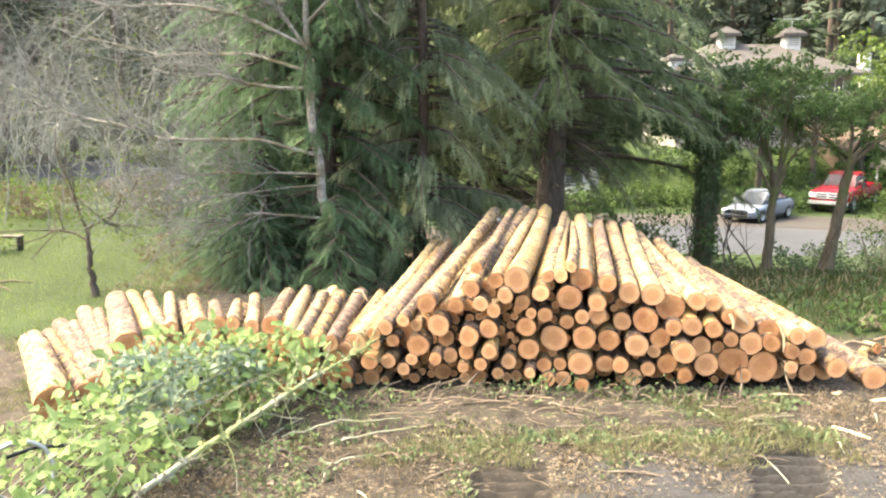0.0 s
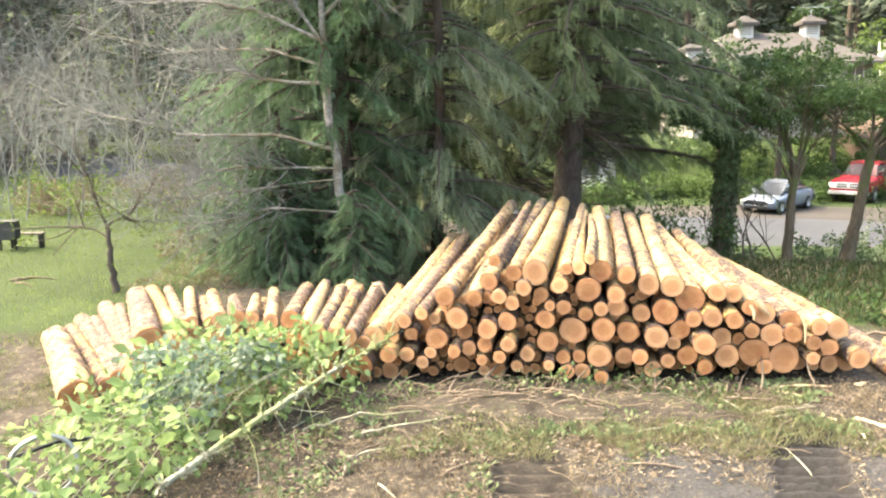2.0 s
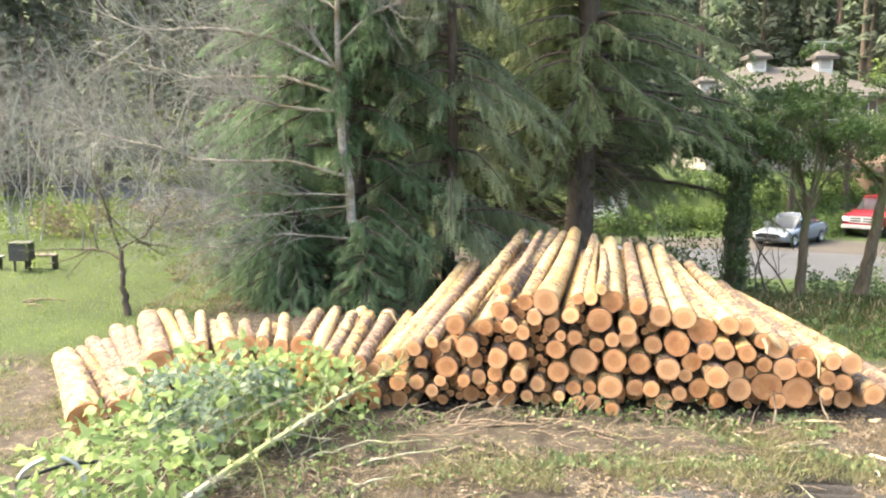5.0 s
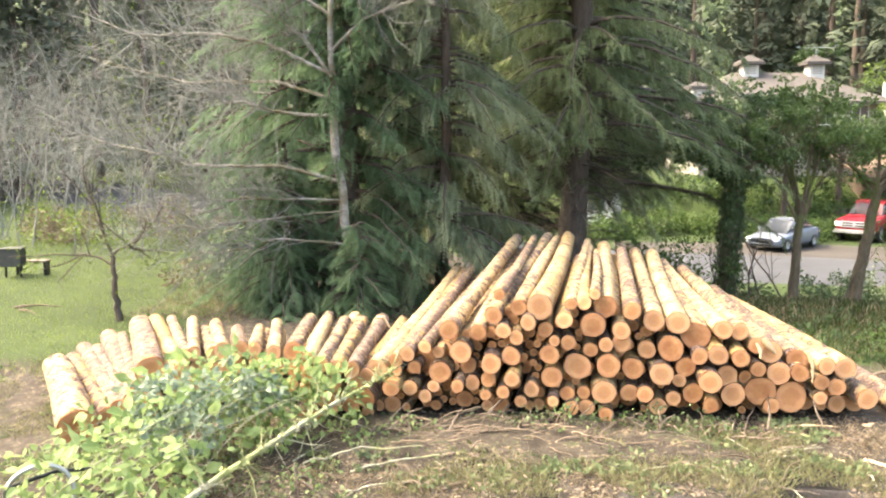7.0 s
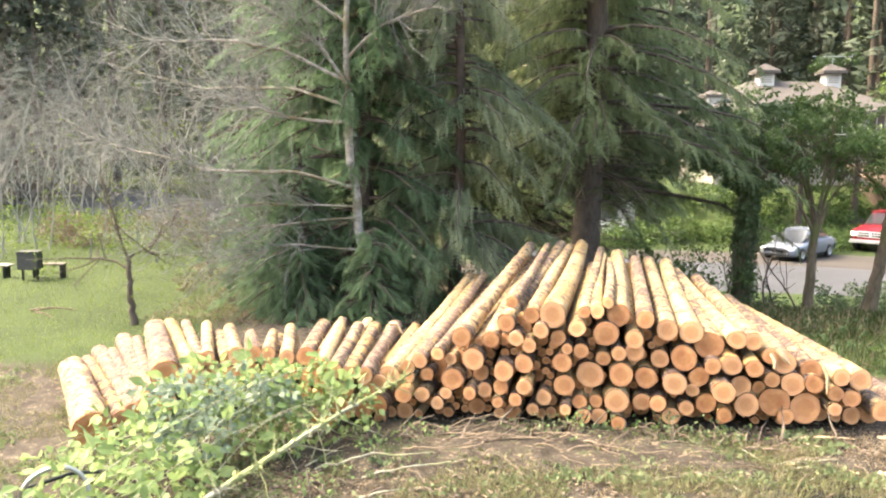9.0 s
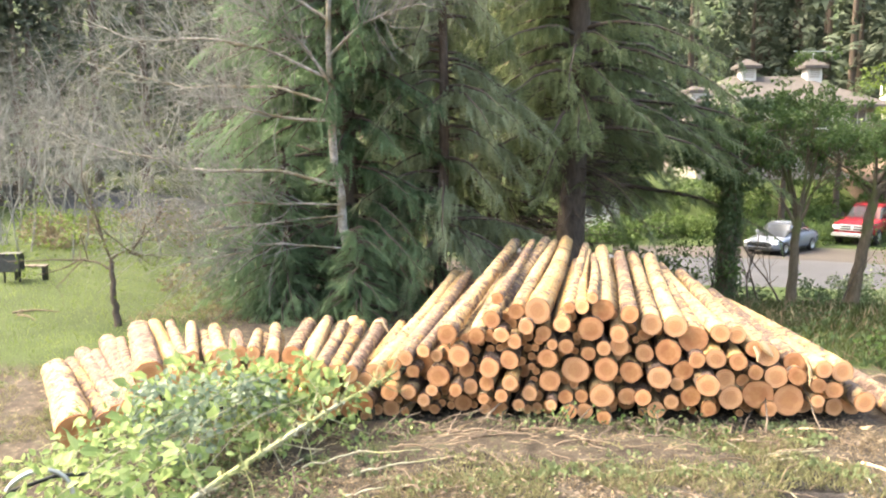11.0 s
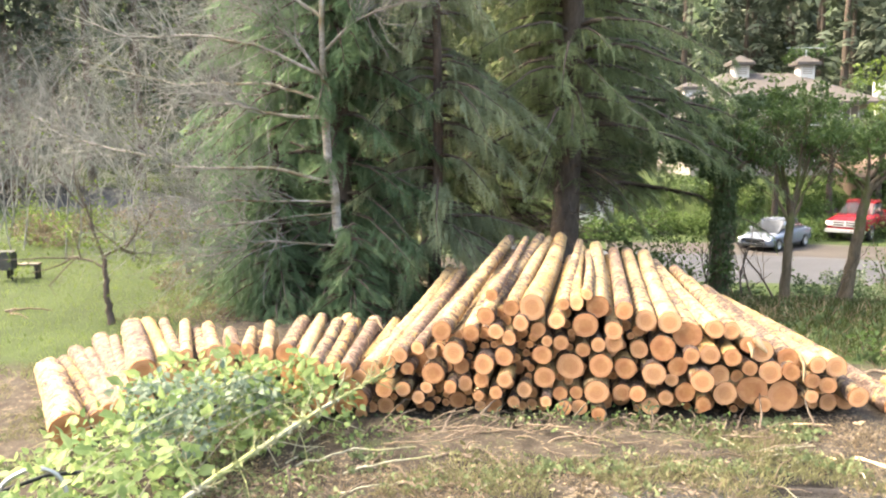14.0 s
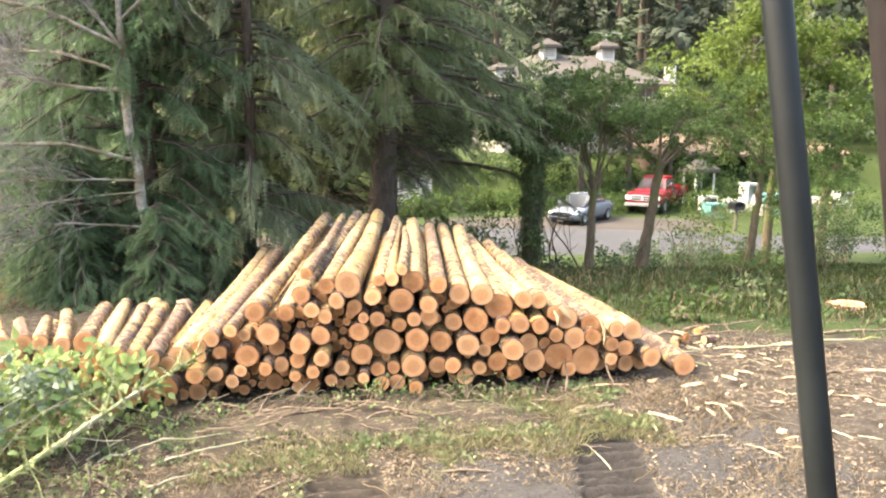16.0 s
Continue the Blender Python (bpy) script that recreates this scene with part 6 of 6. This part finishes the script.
def pickup():
    x, y = 20.98, 42.4
    ob = base("pickup_truck", x, y, 0, 0, "red pickup truck with chrome grille parked by the slope", "truck")
    gz = float(ground_z(x, y))
    ob.matrix_basis = pose(x, y, gz + 0.02, 0, 0, -42)
    put("bonnet", loft([(-2.85, 0.85, 0.50, 1.02, 0.35), (-2.75, 0.94, 0.45, 1.10, 0.3), (-1.4, 0.98, 0.42, 1.22, 0.3), (-1.25, 0.98, 0.42, 1.22, 0.3)]), RED, ob)
    put("cab", loft([(-1.3, 0.97, 0.42, 1.22, 0.3), (-1.2, 0.97, 0.42, 1.26, 0.3), (0.6, 0.97, 0.42, 1.26, 0.3), (0.7, 0.96, 0.45, 1.2, 0.3)]), RED, ob)
    put("windscreen", loft([(-1.25, 0.84, 1.15, 1.24, 0.4), (-0.62, 0.74, 1.15, 1.78, 0.4), (0.35, 0.74, 1.15, 1.80, 0.4), (0.62, 0.76, 1.15, 1.70, 0.4)]), GLASS_DARK, ob, "glass")
    put("cab_roof", loft([(-0.6, 0.70, 1.74, 1.84, 0.5), (-0.2, 0.74, 1.76, 1.90, 0.5), (0.4, 0.74, 1.76, 1.90, 0.5), (0.6, 0.70, 1.72, 1.84, 0.5)]), RED, ob)
    part("bed", box_bm([(-0.97, 0.72, 0.55, 0.97, 2.9, 0.72), (-0.97, 0.72, 0.6, -0.87, 2.9, 1.22), (0.87, 0.72, 0.6, 0.97, 2.9, 1.22), (-0.87, 2.8, 0.6, 0.87, 2.9, 1.22), (-0.87, 0.72, 0.6, 0.87, 0.8, 1.22)], 0.02), RED, ob)
    part("grille", box_bm([(-0.62, -2.90, 0.70, 0.62, -2.80, 1.0)], 0.02), CHROME, ob)
    part("grille_bar", box_bm([(-0.54, -2.915, 0.76, -0.06, -2.89, 0.82), (0.06, -2.915, 0.76, 0.54, -2.89, 0.82), (-0.54, -2.915, 0.88, -0.06, -2.89, 0.94), (0.06, -2.915, 0.88, 0.54, -2.89, 0.94)]), BLACK_STEEL, ob)
    part("bumper", box_bm([(-0.96, -3.0, 0.42, 0.96, -2.82, 0.60)], 0.03), CHROME, ob)
    for s in (-1, 1):
        part("headlight", box_bm([(s * 0.78 - 0.14, -2.88, 0.74, s * 0.78 + 0.14, -2.76, 0.98)], 0.02), LAMP, ob)
        part("mirror", box_bm([(s * 1.08 - 0.1, -0.95, 1.2, s * 1.08 + 0.1, -0.85, 1.45)], 0.02), BLACK_STEEL, ob)
        for yy in (-1.95, 1.75):
            wheel(ob, s * 0.86, yy, 0.40, 0.26)


sedan()
pickup()


def yard_things():
    rng = np.random.default_rng(90)
    def foot(x, y):
        return float(ground_z(x, y))
    mb = base("mailbox", 20.3, 33.2, foot(20.3, 33.2) - 0.05, 0, "dark roadside mailbox on a thin post", "mailbox")
    part("post", box_bm([(-0.05, -0.05, 0, 0.05, 0.05, 1.05)]), GREY_WOOD, mb)
    put("box", loft([(-0.28, 0.26, 1.05, 1.40, 0.5), (0.28, 0.26, 1.05, 1.40, 0.5)]), BLACK_STEEL, mb)
    part("flag", box_bm([(0.22, -0.3, 1.36, 0.34, -0.1, 1.46)]), WHITE, mb)
    for x, y, w, h, mat, label in ((23.0, 40.5, 0.8, 0.9, WHITE, "white garden crate stack in the cluttered yard"), (24.6, 41.0, 1.1, 0.6, WHITE, "white plastic tub in the cluttered yard"), (22.2, 38.5, 0.9, 0.7, TEAL, "teal plastic bin beside the slope"),
                                   (27.0, 40.0, 1.6, 1.0, TEAL, "teal tarpaulin-covered trailer in the yard"), (26.0, 41.5, 0.7, 1.5, WHITE, "white cupboard standing in the yard"), (28.8, 41.0, 0.9, 0.8, WHITE, "white bucket stack in the yard"),
                                   (30.5, 41.5, 1.4, 0.6, CREAM, "pale boards stacked in the yard"), (25.3, 39.0, 0.5, 0.5, CREAM, "pale crate on the grass"), (32.4, 42.0, 0.9, 0.9, WHITE, "white tank in the yard"), (29.6, 39.6, 0.6, 0.5, BROWN_ROOF, "brown box on the grass")):
        ob = base("yard_box", x, y, foot(x, y) - 0.03, rng.uniform(-30, 30), label, "container", "clutter in the yard")
        put("body", loft([(-w / 2, w * 0.46, 0, h * 0.94, 0.25), (-w / 2 + 0.04, w * 0.5, 0, h, 0.25), (w / 2 - 0.04, w * 0.5, 0, h, 0.25), (w / 2, w * 0.46, 0, h * 0.94, 0.25)]), mat, ob)
        part("lid", box_bm([(-w * 0.53, -w * 0.53, h, w * 0.53, w * 0.53, h + 0.06)], 0.02), mat, ob)
    for x, y in ((24.0, 39.6), (25.7, 40.3), (28.0, 39.2)):
        ch = base("garden_chair", x, y, foot(x, y) - 0.02, rng.uniform(0, 360), "white plastic garden chair in the yard", "chair", "garden chairs")
        part("seat", box_bm([(-0.25, -0.25, 0.42, 0.25, 0.25, 0.46)], 0.015), WHITE, ch)
        part("backrest", box_bm([(-0.25 + 0.1 * k, 0.22, 0.48, -0.18 + 0.1 * k, 0.26, 0.95) for k in range(5)]), WHITE, ch)
        for sx in (-0.22, 0.22):
            for sy in (-0.22, 0.22):
                part("leg", box_bm([(sx - 0.025, sy - 0.025, 0, sx + 0.025, sy + 0.025, 0.43)]), WHITE, ch)
    # a white open-sided arbour with a pale top
    ar = base("arbour", 24.6, 44.5, foot(24.6, 44.5) - 0.05, 15, "small white lattice arbour in the yard", "arbour")
    for sx in (-0.7, 0.7):
        for sy in (-0.5, 0.5):
            part("post", box_bm([(sx - 0.05, sy - 0.05, 0, sx + 0.05, sy + 0.05, 2.0)]), WHITE, ar)
    part("roof", hip_roof(-0.8, -0.6, 0.8, 0.6, 2.0, 2.55, 0.75, 0.15), ROOF, ar)
    # the lawn's bench, fire box and the bent wheel in the brambles
    b = base("bench", -8.05, 14.85, foot(-8.05, 14.85) - 0.02, 4, "weathered plank bench on the lawn", "bench")
    part("plank", box_bm([(-0.45, -0.16, 0.42, 0.45, 0.16, 0.47)], 0.01), GREY_WOOD, b)
    for sx in (-0.38, 0.38):
        part("leg", box_bm([(sx - 0.04, -0.12, 0, sx + 0.04, 0.12, 0.42)]), BLACK_STEEL, b)
    g = base("fire_box", -8.22, 14.5, foot(-8.22, 14.5) - 0.02, 8, "dark steel fire box on two legs on the lawn", "grill")
    part("body", box_bm([(-0.28, -0.2, 0.36, 0.28, 0.2, 0.86)], 0.02), GREY_PAINT, g)
    part("lid", box_bm([(-0.30, -0.22, 0.865, 0.30, 0.22, 0.90)], 0.01), GREY_PAINT, g)
    for sx in (-0.2, 0.2):
        part("leg", box_bm([(sx - 0.022, -0.03, 0, sx + 0.022, 0.03, 0.37)]), BLACK_STEEL, g)
    b = base("bench", -9.2, 14.8, foot(-9.2, 14.8) - 0.02, -3, "pale plank bench on the lawn", "bench")
    part("plank", box_bm([(-0.7, -0.16, 0.42, 0.7, 0.16, 0.47)], 0.01), CREAM, b)
    for sx in (-0.55, 0.55):
        part("leg", box_bm([(sx - 0.04, -0.12, 0, sx + 0.04, 0.12, 0.42)]), BLACK_STEEL, b)
    for thing in (o for o in scene.objects if o.parent is None and o.name.split(".")[0] in ("bench", "fire_box")):
        thing.scale = (0.66, 0.66, 0.62)
    w = base("wheel_rim", -2.82, 5.1, 0.02, 20, "bent grey metal wheel rim half hidden in brambles", "wheel")
    a = np.linspace(0.1, 2 * np.pi - 0.1, 30)
    put("hoop", Tubes().add(np.stack([0.21 * np.cos(a), 0.03 * np.sin(2 * a), 0.22 + 0.21 * np.sin(a)], -1), (0.016, 0.016), 7).mesh("hoop"), GREY_STEEL, w)
    put("bracket", Tubes().add([(-0.2, 0, 0.3), (0.1, 0.05, 0.36), (0.32, 0.1, 0.33)], (0.014, 0.014), 6).mesh("bracket"), BLACK_STEEL, w)


yard_things()


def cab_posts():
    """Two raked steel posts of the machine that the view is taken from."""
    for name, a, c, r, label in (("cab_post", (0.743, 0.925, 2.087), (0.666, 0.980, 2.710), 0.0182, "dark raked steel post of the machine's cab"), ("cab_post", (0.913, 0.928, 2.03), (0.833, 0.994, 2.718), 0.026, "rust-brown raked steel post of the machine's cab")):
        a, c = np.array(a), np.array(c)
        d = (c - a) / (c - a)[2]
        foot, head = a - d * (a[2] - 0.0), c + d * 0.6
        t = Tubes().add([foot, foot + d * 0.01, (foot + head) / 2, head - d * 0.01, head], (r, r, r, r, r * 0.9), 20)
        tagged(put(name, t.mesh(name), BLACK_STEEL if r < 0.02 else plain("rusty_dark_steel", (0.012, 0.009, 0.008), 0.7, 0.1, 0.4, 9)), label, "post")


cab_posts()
